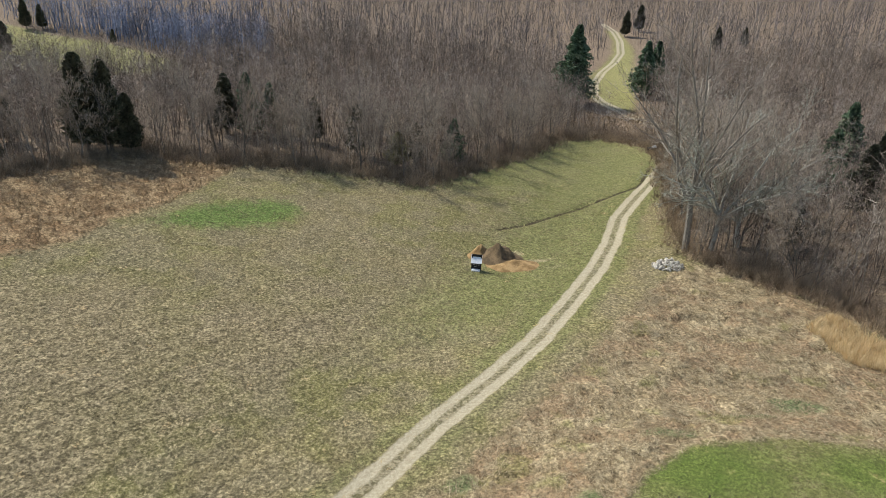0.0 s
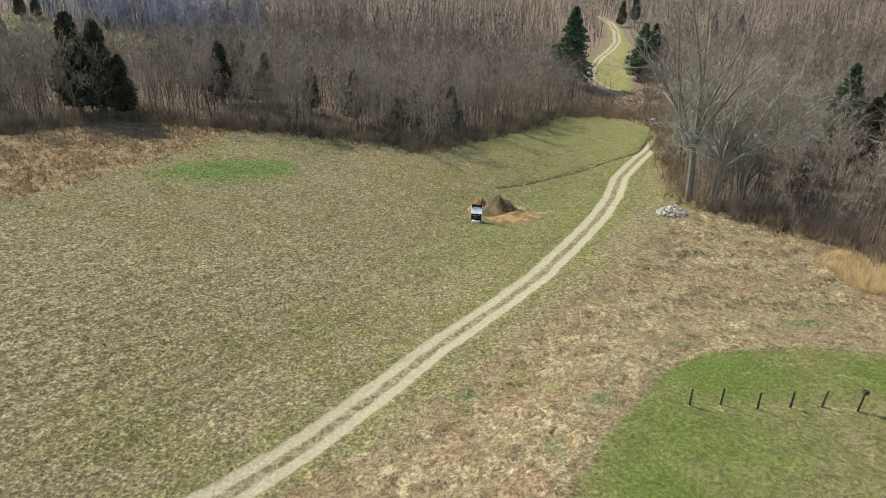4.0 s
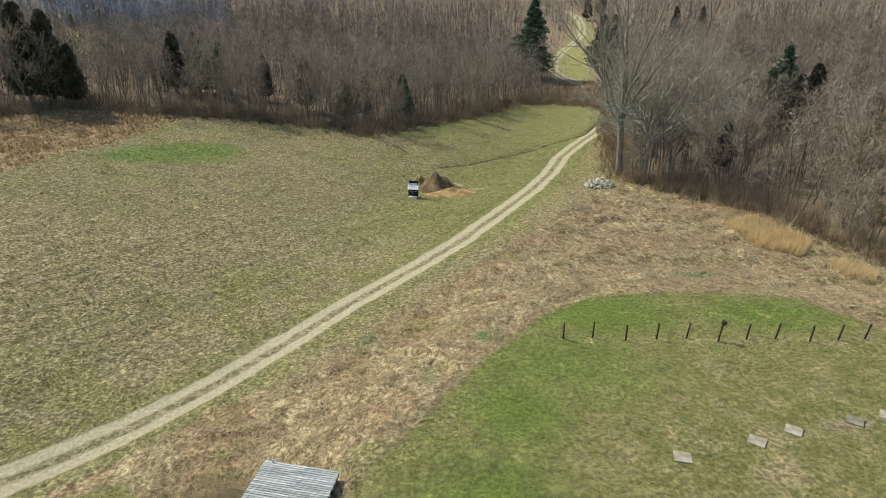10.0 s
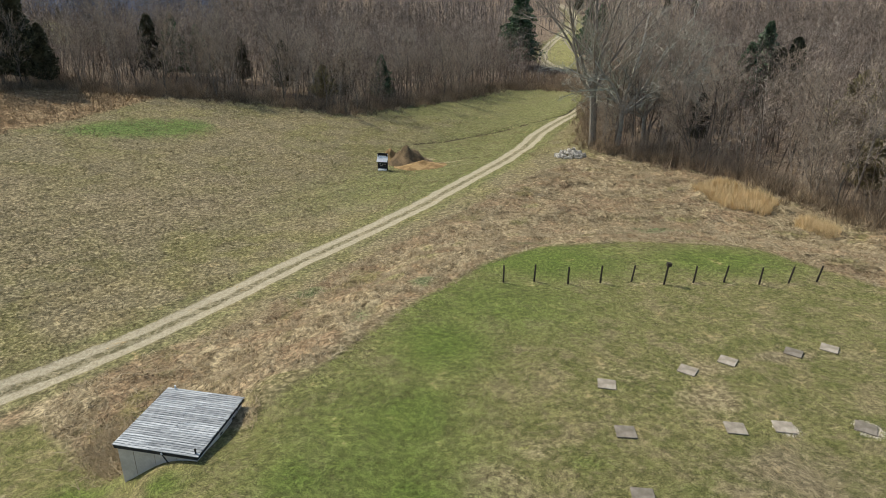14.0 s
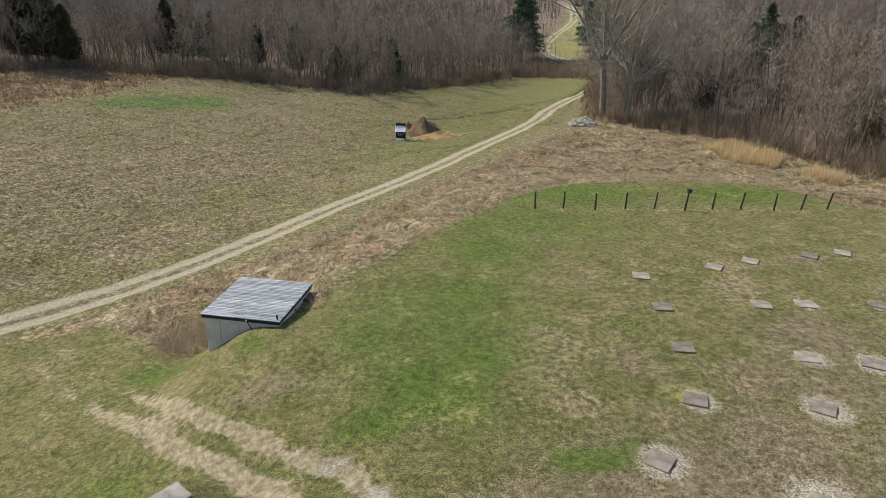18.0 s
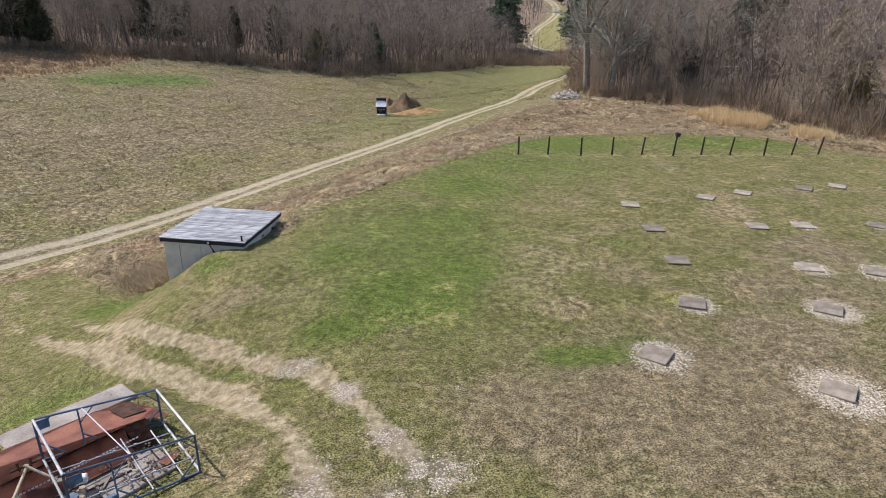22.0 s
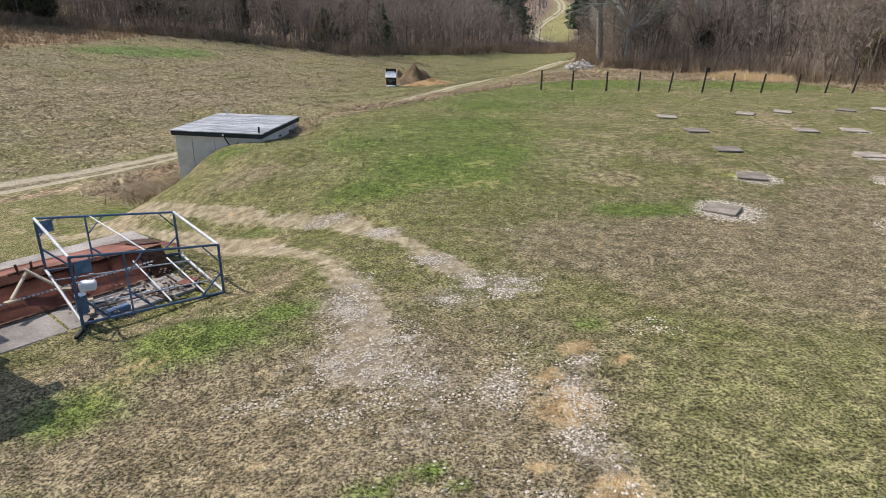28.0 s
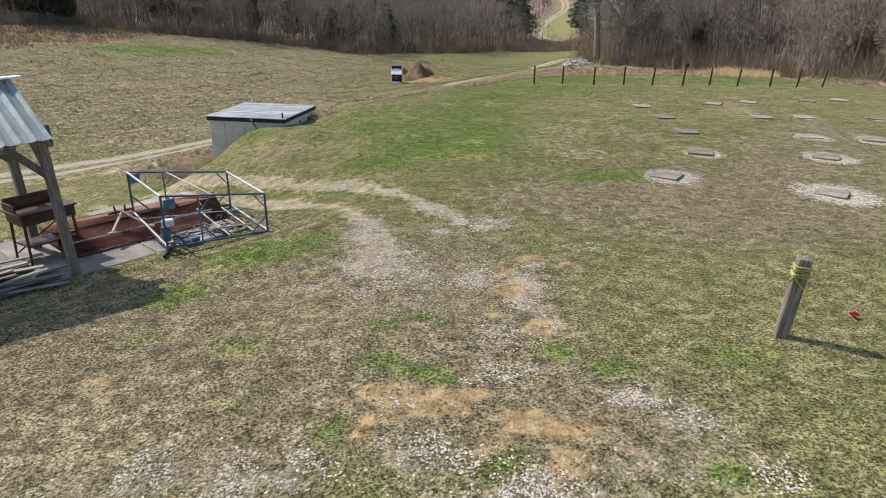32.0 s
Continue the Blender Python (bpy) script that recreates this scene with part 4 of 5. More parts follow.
for x, y, s in ((-58, 82.5, 0.40), (-35, 106, 0.72), (-21, 108, 0.55), (-13.5, 104, 0.62), (-4, 104, 0.5), (-62, 92, 0.5), (57, 83, 0.75), (62, 88, 0.8), (43, 73, 0.45), (72, 262, 0.7), (80, 272, 0.75), (96, 232, 0.6), (108, 238, 0.5), (-111, 172, 0.6), (-121, 199, 0.6), (-117, 200, 0.5), (-92, 190, 0.3)):
    again(cedar, x, y, x * 37 % 360, s)
pine = needle_tree(2, 20, 8.6, cone, pine_mat, "pine", 9, 11000, 0.36)
tagged(stand(pine, 36.2, 177), "tall green pine with tiered branches beside the far lane", "tree", "pines")
again(pine, 56, 180, 50, 0.74)
again(pine, 60.5, 185, 170, 0.66)
again(pine, 2.4, 107, 90, 0.38)
again(pine, -32, 108, 130, 0.50)
again(pine, -29, 111, 10, 0.42)
again(pine, 64, 100, 20, 0.62)
again(pine, 58, 93, 77, 0.5)


# ---- the wood behind, and brush ----
def many_trees(name, pts, tall, mat, limbs, twigs, r0):
    """A wood of simple bare trees: a tapering stem, limbs that shape a rounded crown, and slivers for twigs; each tree has its tone."""
    n = len(pts)
    h = tall * rng.uniform(0.55, 1.22, n)
    base = pts.copy()
    base[:, 2] = height(base[:, 0], base[:, 1]) - 0.2
    lean = rng.normal(0, 0.11, (n, 2))
    out_v, faces = [], []
    ang0 = rng.uniform(0, 6.28, n)
    for i in range(3):
        a = ang0 + i * 2.094
        out_v.append(base + np.stack([np.cos(a) * r0 * 0.8, np.sin(a) * r0 * 0.8, 0 * a], 1))
    tip = base + np.stack([lean[:, 0] * h, lean[:, 1] * h, h * 0.92], 1)
    out_v.append(tip)
    o = np.arange(n)
    faces += [np.stack([o, o + n, o + 3 * n], 1), np.stack([o + n, o + 2 * n, o + 3 * n], 1), np.stack([o + 2 * n, o, o + 3 * n], 1)]
    k = 4 * n

    def sliver(s, e, w):
        nonlocal k
        b = rng.uniform(0, 6.28, n)
        side = np.stack([np.cos(b), np.sin(b), 0.5 * np.sin(b * 2)], 1) * (w * rng.uniform(0.6, 1.4, n))[:, None]
        out_v.extend([s - side, s + side, e])
        faces.append(np.stack([o + k, o + k + n, o + k + 2 * n], 1))
        k += 3 * n

    for j in range(limbs):
        t = rng.uniform(0.16, 0.97, n)
        s = base + (tip - base) * t[:, None]
        a, up = rng.uniform(0, 6.28, n), rng.uniform(0.0, 0.9, n)
        ln = h * rng.uniform(0.16, 0.30, n) * (1.15 - 0.75 * t)
        way = np.stack([np.cos(a), np.sin(a), up], 1) / np.hypot(1, up)[:, None]
        e = s + way * ln[:, None]
        sliver(s, e, 0.42 * r0)
        for q in range(twigs):
            p = s + (e - s) * rng.uniform(0.25, 1.0, n)[:, None]
            d = rng.normal(0, 0.75, (n, 3)) + way * 0.5 + [0, 0, 0.18]
            sliver(p, p + d * (h * rng.uniform(0.04, 0.105, n))[:, None], 0.30 * r0)
    me = fill_mesh(name, np.concatenate(out_v), np.concatenate(faces), mat)
    tone = np.tile(rng.uniform(0, 1, n).astype(np.float32), k // n)
    me.attributes.new("tone", "FLOAT", "POINT").data.foreach_set("value", tone)
    return me


def wooded(x, y):
    d = np.maximum(np.maximum(inside(OPEN, x, y), inside(FAR_GLADE, x, y)), inside(FAR_FIELD, x, y))
    lane, _ = along(FAR_ROAD, x, y)
    gap = (np.hypot((x - 43) / 6.0, (y - 157) / 19) < 1)
    return ((d < -3.0) & (lane > 2.5) & ~gap).astype(float)


near = sprinkle(18000, -150, 150, 30, 215, lambda x, y: wooded(x, y) * (np.abs(x) < 40 + 0.75 * y) * ((y < 178) | (x > -0.25 * y)))
stuff("woodland", many_trees("woodland", near, 10.8, wood_mat, 12, 6, 0.075), "bare grey-brown deciduous wood in early spring", "woods")
far = sprinkle(20000, -420, 420, 205, 500, lambda x, y: wooded(x, y) * (np.abs(x) < 60 + 0.78 * y))
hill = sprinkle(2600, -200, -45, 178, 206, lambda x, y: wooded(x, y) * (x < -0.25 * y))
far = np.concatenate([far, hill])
# trees further left and back take the haze-tinted material more often
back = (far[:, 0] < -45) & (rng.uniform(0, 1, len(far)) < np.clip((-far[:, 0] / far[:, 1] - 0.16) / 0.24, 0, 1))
stuff("hill_woodland", many_trees("hill_woodland", far[back], 11.0, haze_mat, 8, 3, 0.15), "bare wood on the far hill, tinted blue for haze", "woods")
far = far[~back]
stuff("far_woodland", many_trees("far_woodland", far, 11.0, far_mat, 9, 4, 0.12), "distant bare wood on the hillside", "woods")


def brush_keep(x, y):
    d = inside(OPEN, x, y)
    return np.exp(-((d + 0.9) / 1.7) ** 2) * (y > 25)


bush = sprinkle(110000, -80, 75, 25, 145, brush_keep)
gap_bush = sprinkle(1600, 30, 56, 136, 170, lambda x, y: (inside(OPEN, x, y) < -1) * 0.7)
shrubs = sprinkle(90000, -80, 75, 25, 145, lambda x, y: np.exp(-((inside(OPEN, x, y) + 2.6) / 1.7) ** 2) * (y > 25) * np.clip(2.2 * (drift(x, y, 5, 13) - 0.30), 0, 1))
stuff("shrubs", blades("shrubs", shrubs, 3.0, 0.017, 0.42, 16, shrub_mat), "leafless shrubs along the wood's edge", "shrubs")
stuff("brush", blades("brush", np.concatenate([bush, gap_bush]), 1.3, 0.020, 0.55, 11, brush_mat), "tangle of leafless brush along the wood's edge", "brush")


# ---- the concrete store with its board roof ----
def store():
    m = pose(-0.24, 15.40, 0.0, 0, 0, -12.5)
    ob = thing("concrete_store", m, "half-buried grey concrete store with a silvered board roof", "outbuilding")
    w, d, low, top = 3.02, 3.26, -2.9, 0.24
    hgt, mid = top - low, (top + low) / 2
    part("wall", cuboid((w, 0.2, hgt), (0, -d / 2 + 0.1, mid), bevel=0.012), concrete, ob)
    part("wall", cuboid((w, 0.2, hgt), (0, d / 2 - 0.1, mid), bevel=0.012), concrete, ob)
    part("wall", cuboid((0.2, d - 0.404, hgt), (-w / 2 + 0.1, 0, mid), bevel=0.012), concrete, ob)
    part("wall", cuboid((0.2, d - 0.404, hgt), (w / 2 - 0.1, 0, mid), bevel=0.012), concrete, ob)
    for x in (-0.9, -0.1, 0.75):
        part("form_joint", cuboid((0.015, 0.012, hgt - 0.1), (x, -d / 2 - 0.003, mid - 0.05), bevel=0), slab_mat, ob)
    for x in (0.35, 1.1):
        part("tie_hole", rod(bmesh.new(), (x, -d / 2 - 0.006, -0.05), (x, -d / 2 + 0.02, -0.05), 0.022), black_iron, ob)
    for y in (-0.9, 0.0, 0.9):
        part("vent", cuboid((0.02, 0.16, 0.07), (w / 2 + 0.004, y, 0.02), bevel=0.004), black_iron, ob)
    band = part("fascia", cuboid((w + 0.14, 0.035, 0.15), (0, -d / 2 - 0.055, 0.315), bevel=0.004), dark_band, ob, "dark fascia strip")
    part("fascia", cuboid((w + 0.14, 0.035, 0.15), (0, d / 2 + 0.055, 0.315), bevel=0.004), dark_band, ob, "dark fascia strip")
    part("fascia", cuboid((0.035, d + 0.07, 0.15), (w / 2 + 0.055, 0, 0.315), bevel=0.004), dark_band, ob, "dark fascia strip")
    part("fascia", cuboid((0.035, d + 0.07, 0.15), (-w / 2 - 0.055, 0, 0.315), bevel=0.004), dark_band, ob, "dark fascia strip")
    part("roof_deck", cuboid((w + 0.06, d + 0.06, 0.06), (0, 0, 0.345), bevel=0), dark_band, ob)
    random.seed(8)
    n = 30
    step = (d + 0.2) / n
    for i in range(n):
        y = -(d + 0.2) / 2 + step * (i + 0.5)
        cut = random.uniform(-0.4, 0.4)
        for x0, x1 in ((-(w + 0.2) / 2, cut), (cut + 0.006, (w + 0.2) / 2 + random.uniform(-0.015, 0.02))):
            part("board", cuboid((x1 - x0, step - 0.018, 0.03), ((x0 + x1) / 2, y, 0.398 + random.uniform(-0.003, 0.004)), (random.uniform(-0.6, 0.6), 0, random.uniform(-0.2, 0.2)), 0.004), roof_board, ob)
    lever = part("lever", bar((0.28, -d / 2 - 0.10, 0.30), (0.62, -d / 2 - 0.14, -0.22), 0.020), black_iron, ob, "dark iron lever")
    part("lever_cap", rod(bmesh.new(), (0.25, -d / 2 - 0.10, 0.35), (0.285, -d / 2 - 0.10, 0.29), 0.035, 0.03), white_paint, ob, "white cap")
    part("stub", cuboid((0.05, 0.05, 0.22), (1.46, -d / 2 + 0.06, 0.50), bevel=0.006), black_iron, ob, "short dark stub on the roof corner")
    part("vent_pipe", rod(bmesh.new(), (-1.25, d / 2 + 0.02, 0.38), (-1.25, d / 2 + 0.02, 0.58), 0.035), white_paint, ob, "white vent pipe")
    return ob


store()


# ---- fence posts on the lawn ----
def fence_post(x, y, lean, way, boxed=False):
    z = z_at(x, y)
    m = pose(x, y, z) @ pose(0, 0, 0, 0, lean, way)
    ob = thing("fence_post", m, "dark wooden fence post with a box on top standing in lawn" if boxed else "dark round wooden fence post standing in mown lawn", "fence post", "row of fence posts")
    h = 1.12 if boxed else 1.04
    bm = rod(bmesh.new(), (0, 0, -0.3), (0, 0, h - 0.03), 0.054, 0.048, 9)
    rod(bm, (0, 0, h - 0.03), (0, 0, h), 0.048, 0.038, 9)
    part("pole", bm, fence_wood, ob, smooth=False)
    if boxed:
        bx = part("post_box", cuboid((0.24, 0.2, 0.2), (0.02, 0, h + 0.09), bevel=0.01), fence_wood, ob, "small dark box")
        part("box_lid", cuboid((0.28, 0.25, 0.025), (0.02, 0, h + 0.205), (0, 6, 0), 0.005), fence_wood, bx)


LEANS = (-1, 1, -1, 0, 5, 4, 3, 6, 2, 7, 8)
for i, lean in enumerate(LEANS):
    fence_post(13.18 + 1.81 * i + 0.06 * math.sin(i * 5), 27.75 + 0.2 * math.sin(i * 2.1) + 0.015 * i, lean, 0, i == 5)


# ---- square concrete markers on the lawn, some in beds of pale stone ----
MARKERS = ((12.68, 5.69, -40, 9, 1.0), (16.32, 4.0, -40, 6, 1.35), (14.81, 8.39, -22, 3, 0.8), (18.65, 7.92, -35, 7, 1.0), (15.61, 11.4, -8, 2, 0), (19.79, 10.72, -14, 2, 0.8), (21.89, 10.31, -30, 4, 0.9), (16.01, 14.57, -6, 1, 0), (20.2, 14.74, -10, 2, 0), (22.07, 14.79, -12, 2, 0.6), (25.19, 14.73, -35, 3, 0.7), (16.16, 17.61, -14, 1, 0.3), (19.95, 18.65, -38, 2, 0), (22.05, 19.41, -38, 2, 0), (25.42, 20.12, -38, 2, 0), (27.3, 20.46, -38, 2, 0.4))
def stone_mesh(i):
    r = np.random.default_rng(50 + i)
    bm = bmesh.new()
    bmesh.ops.create_icosphere(bm, subdivisions=1, radius=0.5)
    for v in bm.verts:
        v.co = Vector([c * s for c, s in zip(v.co, (1.0, 0.75, 0.55))]) * r.uniform(0.72, 1.15)
    me = bpy.data.meshes.new("stone")
    bm.to_mesh(me)
    bm.free()
    me.materials.append(stone_mat)
    return me


STONES = [stone_mesh(i) for i in range(5)]


def chips(name, pts, size, mat):
    """Loose stones: squashed octahedra with their own turn and size, as one mesh."""
    n = len(pts)
    s = size * rng.uniform(0.5, 1.5, n)
    a = rng.uniform(0, 6.28, n)
    base = pts.copy()
    base[:, 2] = height(base[:, 0], base[:, 1]) + s * 0.12
    vs = []
    for dx, dy, dz in ((1, 0, 0), (0, 0.8, 0), (-1, 0, 0), (0, -0.8, 0), (0.1, 0.1, 0.5), (0, 0, -0.5)):
        j = rng.uniform(0.75, 1.25, n) * s * 0.5
        vs.append(base + np.stack([(dx * np.cos(a) - dy * np.sin(a)) * j, (dx * np.sin(a) + dy * np.cos(a)) * j, dz * j], 1))
    o = np.arange(n)
    f = [np.stack([o + p * n, o + q * n, o + 4 * n], 1) for p, q in ((0, 1), (1, 2), (2, 3), (3, 0))]
    f += [np.stack([o + q * n, o + p * n, o + 5 * n], 1) for p, q in ((0, 1), (1, 2), (2, 3), (3, 0))]
    return fill_mesh(name, np.concatenate(vs), np.concatenate(f), mat)


beds = []
for x, y, turn, lean, bed in MARKERS:
    z = z_at(x, y)
    slab = part("marker_slab", cuboid((0.74, 0.68, 0.05), bevel=0.010), slab_mat)
    slab.matrix_world = pose(x, y, z + 0.040, lean * 0.20, -lean * 0.14, turn)
    tagged(slab, "square grey concrete marker slab in a bed of pale stone" if bed > 0.5 else "square grey concrete marker slab lying in the lawn", "slab", "marker slabs on the lawn")
    if bed:
        n = int(1700 * bed * bed)
        r, a = 0.74 * bed * np.sqrt(rng.uniform(0.1, 1, n)) * rng.uniform(0.7, 1.25, n), rng.uniform(0, 6.28, n)
        beds.append(np.stack([x + 0.12 + r * np.cos(a), y - 0.05 + r * np.sin(a), 0 * a], 1))
stuff("bed_stones", chips("bed_stones", np.concatenate(beds), 0.042, gravel_mat), "pale crushed stone round the marker slabs", "gravel")
yard_pts = sprinkle(300000, 2.6, 9.4, -7.2, 7.0, lambda x, y: np.clip((bare(x, y) - 0.36 + 1.5 * (drift(x, y, 0.7, 77) - 0.5)) * 0.9, 0, 0.5) * (drift(x, y, 0.35, 78) > 0.45))
stuff("yard_gravel", chips("yard_gravel", yard_pts, 0.032, gravel_mat), "pale gravel scattered over the worn drive", "gravel")
clod_pts = sprinkle(9000, 4, 9, -7, 0.5, lambda x, y: 0.35 * (ochre(x, y) > 0.5) * (drift(x, y, 0.5, 88) > 0.5))
stuff("clods", chips("clods", clod_pts, 0.045, dirt_mat), "crumbs of orange subsoil on the worn yard", "earth")


# ---- old slab, shelter and scrap ----
U, V = Vector((0.70, 0.714, 0)), Vector((-0.714, 0.70, 0))
ORIGIN = Vector((2.45, 2.75, 0))
YAW = 45.6


def onslab(u, v, z=0.0):
    p = ORIGIN + U * u + V * v
    return (p.x, p.y, z)


SLAB_TOP = -0.10
slab_thing = thing("concrete_slab", pose(*onslab(-4.2, 1.6), 0, 0, YAW), "cracked old concrete floor slab level with the grass", "slab", kind="structure")
random.seed(4)
part("slab_panel", cuboid((2.65, 0.78, 0.3), (3.05, 1.97, SLAB_TOP - 0.155), (-1.2, 0.6, 1.5), 0.02), old_slab, slab_thing)
for i in range(4):
    part("slab_panel", cuboid((2.08, 2.9, 0.3), (2.75 - 2.1 * i, 0.12, SLAB_TOP - 0.15 + random.uniform(-0.006, 0.006)), (0, 0, 0), 0.015), old_slab, slab_thing)


def shelter():
    ob = thing("open_shelter", pose(*onslab(-4.02, 0.36, SLAB_TOP), 0, -2.6, 0) @ pose(0, 0, 0, 0, 0, YAW), "open timber shelter with a galvanised metal roof", "shelter")
    L, W, eave = 5.0, 1.95, 2.52
    for x in (0, -L + 0.4):
        for y in (0, W):
            p = part("post", cuboid((0.15, 0.15, eave), (x, y, eave / 2), bevel=0.01), post_wood, ob)
            for sx in (-1,):
                part("brace", beam_between((x + sx * 0.05, y, eave - 0.62), (x + sx * 0.55, y, eave - 0.06), 0.06, 0.13), post_wood, ob)
            part("brace", beam_between((x, y + (0.05 if y == 0 else -0.05), eave - 0.62), (x, y + (0.55 if y == 0 else -0.55), eave - 0.06), 0.06, 0.13), post_wood, ob)
    for y in (0, W):
        part("beam", cuboid((L + 0.1, 0.10, 0.22), (-L / 2 + 0.13, y, eave + 0.11), bevel=0.01), post_wood, ob)
    for x in (0, -L + 0.4):
        part("tie_beam", cuboid((0.09, W - 0.12, 0.2), (x, W / 2, eave + 0.10), bevel=0.01), post_wood, ob)
    rise, over = 0.62, 0.40
    slope = math.atan2(rise, W / 2)
    run = (W / 2 + over) / math.cos(slope)
    for i in range(8):
        x = 0.0 - i * (L - 0.1) / 7
        for s in (1, -1):
            c = ((W / 2) - s * (W / 2 + over) / 2, eave + 0.22 + rise - math.tan(slope) * (W / 2 + over) / 2 - 0.02)
            part("rafter", cuboid((0.05, run, 0.11), (x, c[0], c[1]), (s * math.degrees(slope), 0, 0), 0.004), post_wood, ob)
    sheet_w, n = 0.92, 6
    for s in (1, -1):
        for i in range(n):
            bm = bmesh.new()
            rows = []
            for e in (0, 1):
                row = []
                for k in range(13):
                    x = -sheet_w / 2 + sheet_w * k / 12
                    ridge = 0.028 if k % 3 == 0 else 0.0
                    row.append(bm.verts.new((x, (e - 0.5) * (run + 0.06), ridge)))
                rows.append(row)
            for k in range(12):
                bm.faces.new((rows[0][k], rows[0][k + 1], rows[1][k + 1], rows[1][k]))
            bmesh.ops.solidify(bm, geom=bm.faces[:], thickness=0.004)
            mid_y = (W / 2) - s * (W / 2 + over) / 2
            bmesh.ops.transform(bm, matrix=pose(0.02 - sheet_w * (i + 0.46), mid_y, eave + 0.30 + rise - math.tan(slope) * (W / 2 + over) / 2 + 0.003 * (i % 2), s * math.degrees(slope), 0, 0), verts=bm.verts)
            part("roof_sheet", bm, roof_metal, ob)
    part("ridge_cap", cuboid((L + 0.75, 0.26, 0.03), (-L / 2 - 0.14, W / 2, eave + 0.345 + rise), bevel=0.01), roof_metal, ob)
    for s, y in ((1, -over), (-1, W + over)):
        part("barge_board", cuboid((0.03, run, 0.14), (0.05, W / 2 - s * (W / 2 + over) / 2, eave + 0.24 + rise - math.tan(slope) * (W / 2 + over) / 2 - 0.03), (s * math.degrees(slope), 0, 0), 0.004), post_wood, ob)


shelter()


def desk():
    ob = thing("writing_desk", pose(*onslab(-3.98, 1.72, SLAB_TOP), 0, 0, YAW + 8), "dark red-brown wooden writing desk with open shelf", "desk", "")
    for x in (-0.45, 0.45):
        for y in (-0.26, 0.26):
            part("leg", rod(bmesh.new(), (x * 1.05, y * 1.1, 0), (x, y, 0.78), 0.022, 0.03, 8), desk_wood, ob)
    part("shelf", cuboid((0.9, 0.5, 0.03), (0, 0, 0.33), bevel=0.006), desk_wood, ob)
    part("case", cuboid((1.0, 0.6, 0.2), (0, 0, 0.86), bevel=0.01), desk_wood, ob)
    part("top", cuboid((1.08, 0.66, 0.035), (0, 0, 0.98), bevel=0.008), desk_wood, ob)
    part("drawer", cuboid((0.42, 0.02, 0.13), (-0.23, -0.305, 0.86), bevel=0.005), desk_wood, ob)
    part("drawer", cuboid((0.42, 0.02, 0.13), (0.23, -0.305, 0.86), bevel=0.005), desk_wood, ob)
    part("back_rail", cuboid((1.0, 0.03, 0.22), (0, 0.3, 1.105), bevel=0.008), desk_wood, ob)
    part("side_rail", cuboid((0.03, 0.45, 0.16), (-0.5, 0.08, 1.075), bevel=0.008), desk_wood, ob)
    part("brace", beam_between((-0.45, 0.26, 0.12), (0.45, 0.26, 0.62), 0.02, 0.03), desk_wood, ob)


desk()


def trough():
    """A long red steel hopper lying on the slab: sloping lid plate, side wall with a row of links, open front."""
    ob = thing("steel_hopper", pose(*onslab(-1.72, 2.12, SLAB_TOP), 0, 0, YAW), "long rusty red-painted steel hopper lying on old concrete", "hopper")
    L = 4.2
    bm = bmesh.new()
    pts = ((-L / 2, -0.42, 0.40), (L / 2 - 0.85, -0.42, 0.40), (L / 2 - 0.25, -0.55, 0.26), (L / 2 - 0.3, 0.05, 0.20), (L / 2 - 0.6, 0.80, 0.15), (L / 2 - 1.2, 0.92, 0.15), (-L / 2 + 0.8, 0.95, 0.19), (-L / 2, 0.55, 0.28))
    bm.faces.new([bm.verts.new(p) for p in pts])
    bmesh.ops.solidify(bm, geom=bm.faces[:], thickness=-0.02)
    part("lid_plate", bm, rust_red, ob)
    # the dark second plate stands in for a shadowed cavity at the right end
    for name, x0, x1, mat, label in (("side_plate", -L / 2, L / 2 - 1.15, rust_red, ""), ("torn_plate", L / 2 - 1.13, L / 2 - 0.7, rust_dark, "dark plate standing for the shadowed cavity at the end")):
        bm = bmesh.new()
        bm.faces.new([bm.verts.new(p) for p in ((x0, -0.425, 0.385), (x1, -0.425, 0.385), (x1 - 0.05, -0.93, 0.02), (x0, -0.96, 0.02))])
        bmesh.ops.solidify(bm, geom=bm.faces[:], thickness=-0.018)
        part(name, bm, mat, ob, label)
    part("back_plate", cuboid((L - 1.9, 0.02, 0.15), (-0.2, 0.90, 0.085), (-10, 0, 0), 0.004), rust_red, ob)
    part("end_stain", cuboid((0.5, 0.7, 0.012), (L / 2 - 0.75, 0.30, 0.262), (-9, 8, 0), 0.004), rust_dark, ob, "dark patch at the plate's far end")
    part("end_plate", cuboid((0.02, 1.0, 0.24), (-L / 2 + 0.03, 0.12, 0.20), bevel=0.003), rust_red, ob)
    part("floor_plate", cuboid((L - 1.2, 0.9, 0.02), (-0.4, 0.1, 0.02), bevel=0.003), rust_dark, ob)
    part("lip", cuboid((L - 1.2, 0.05, 0.03), (-0.6, -0.985, 0.025), bevel=0.006), rust_dark, ob)
    links = part("chain", bmesh.new(), worn_pipe, ob, "row of pale chain links")
    bm = bmesh.new()
    for i in range(46):
        box(bm, (0.045, 0.034, 0.014), (-L / 2 + 0.2 + i * 0.066, -0.70, 0.222), (36, 0, 0), 0.003)
    bm.to_mesh(links.data)
    bm.free()


trough()


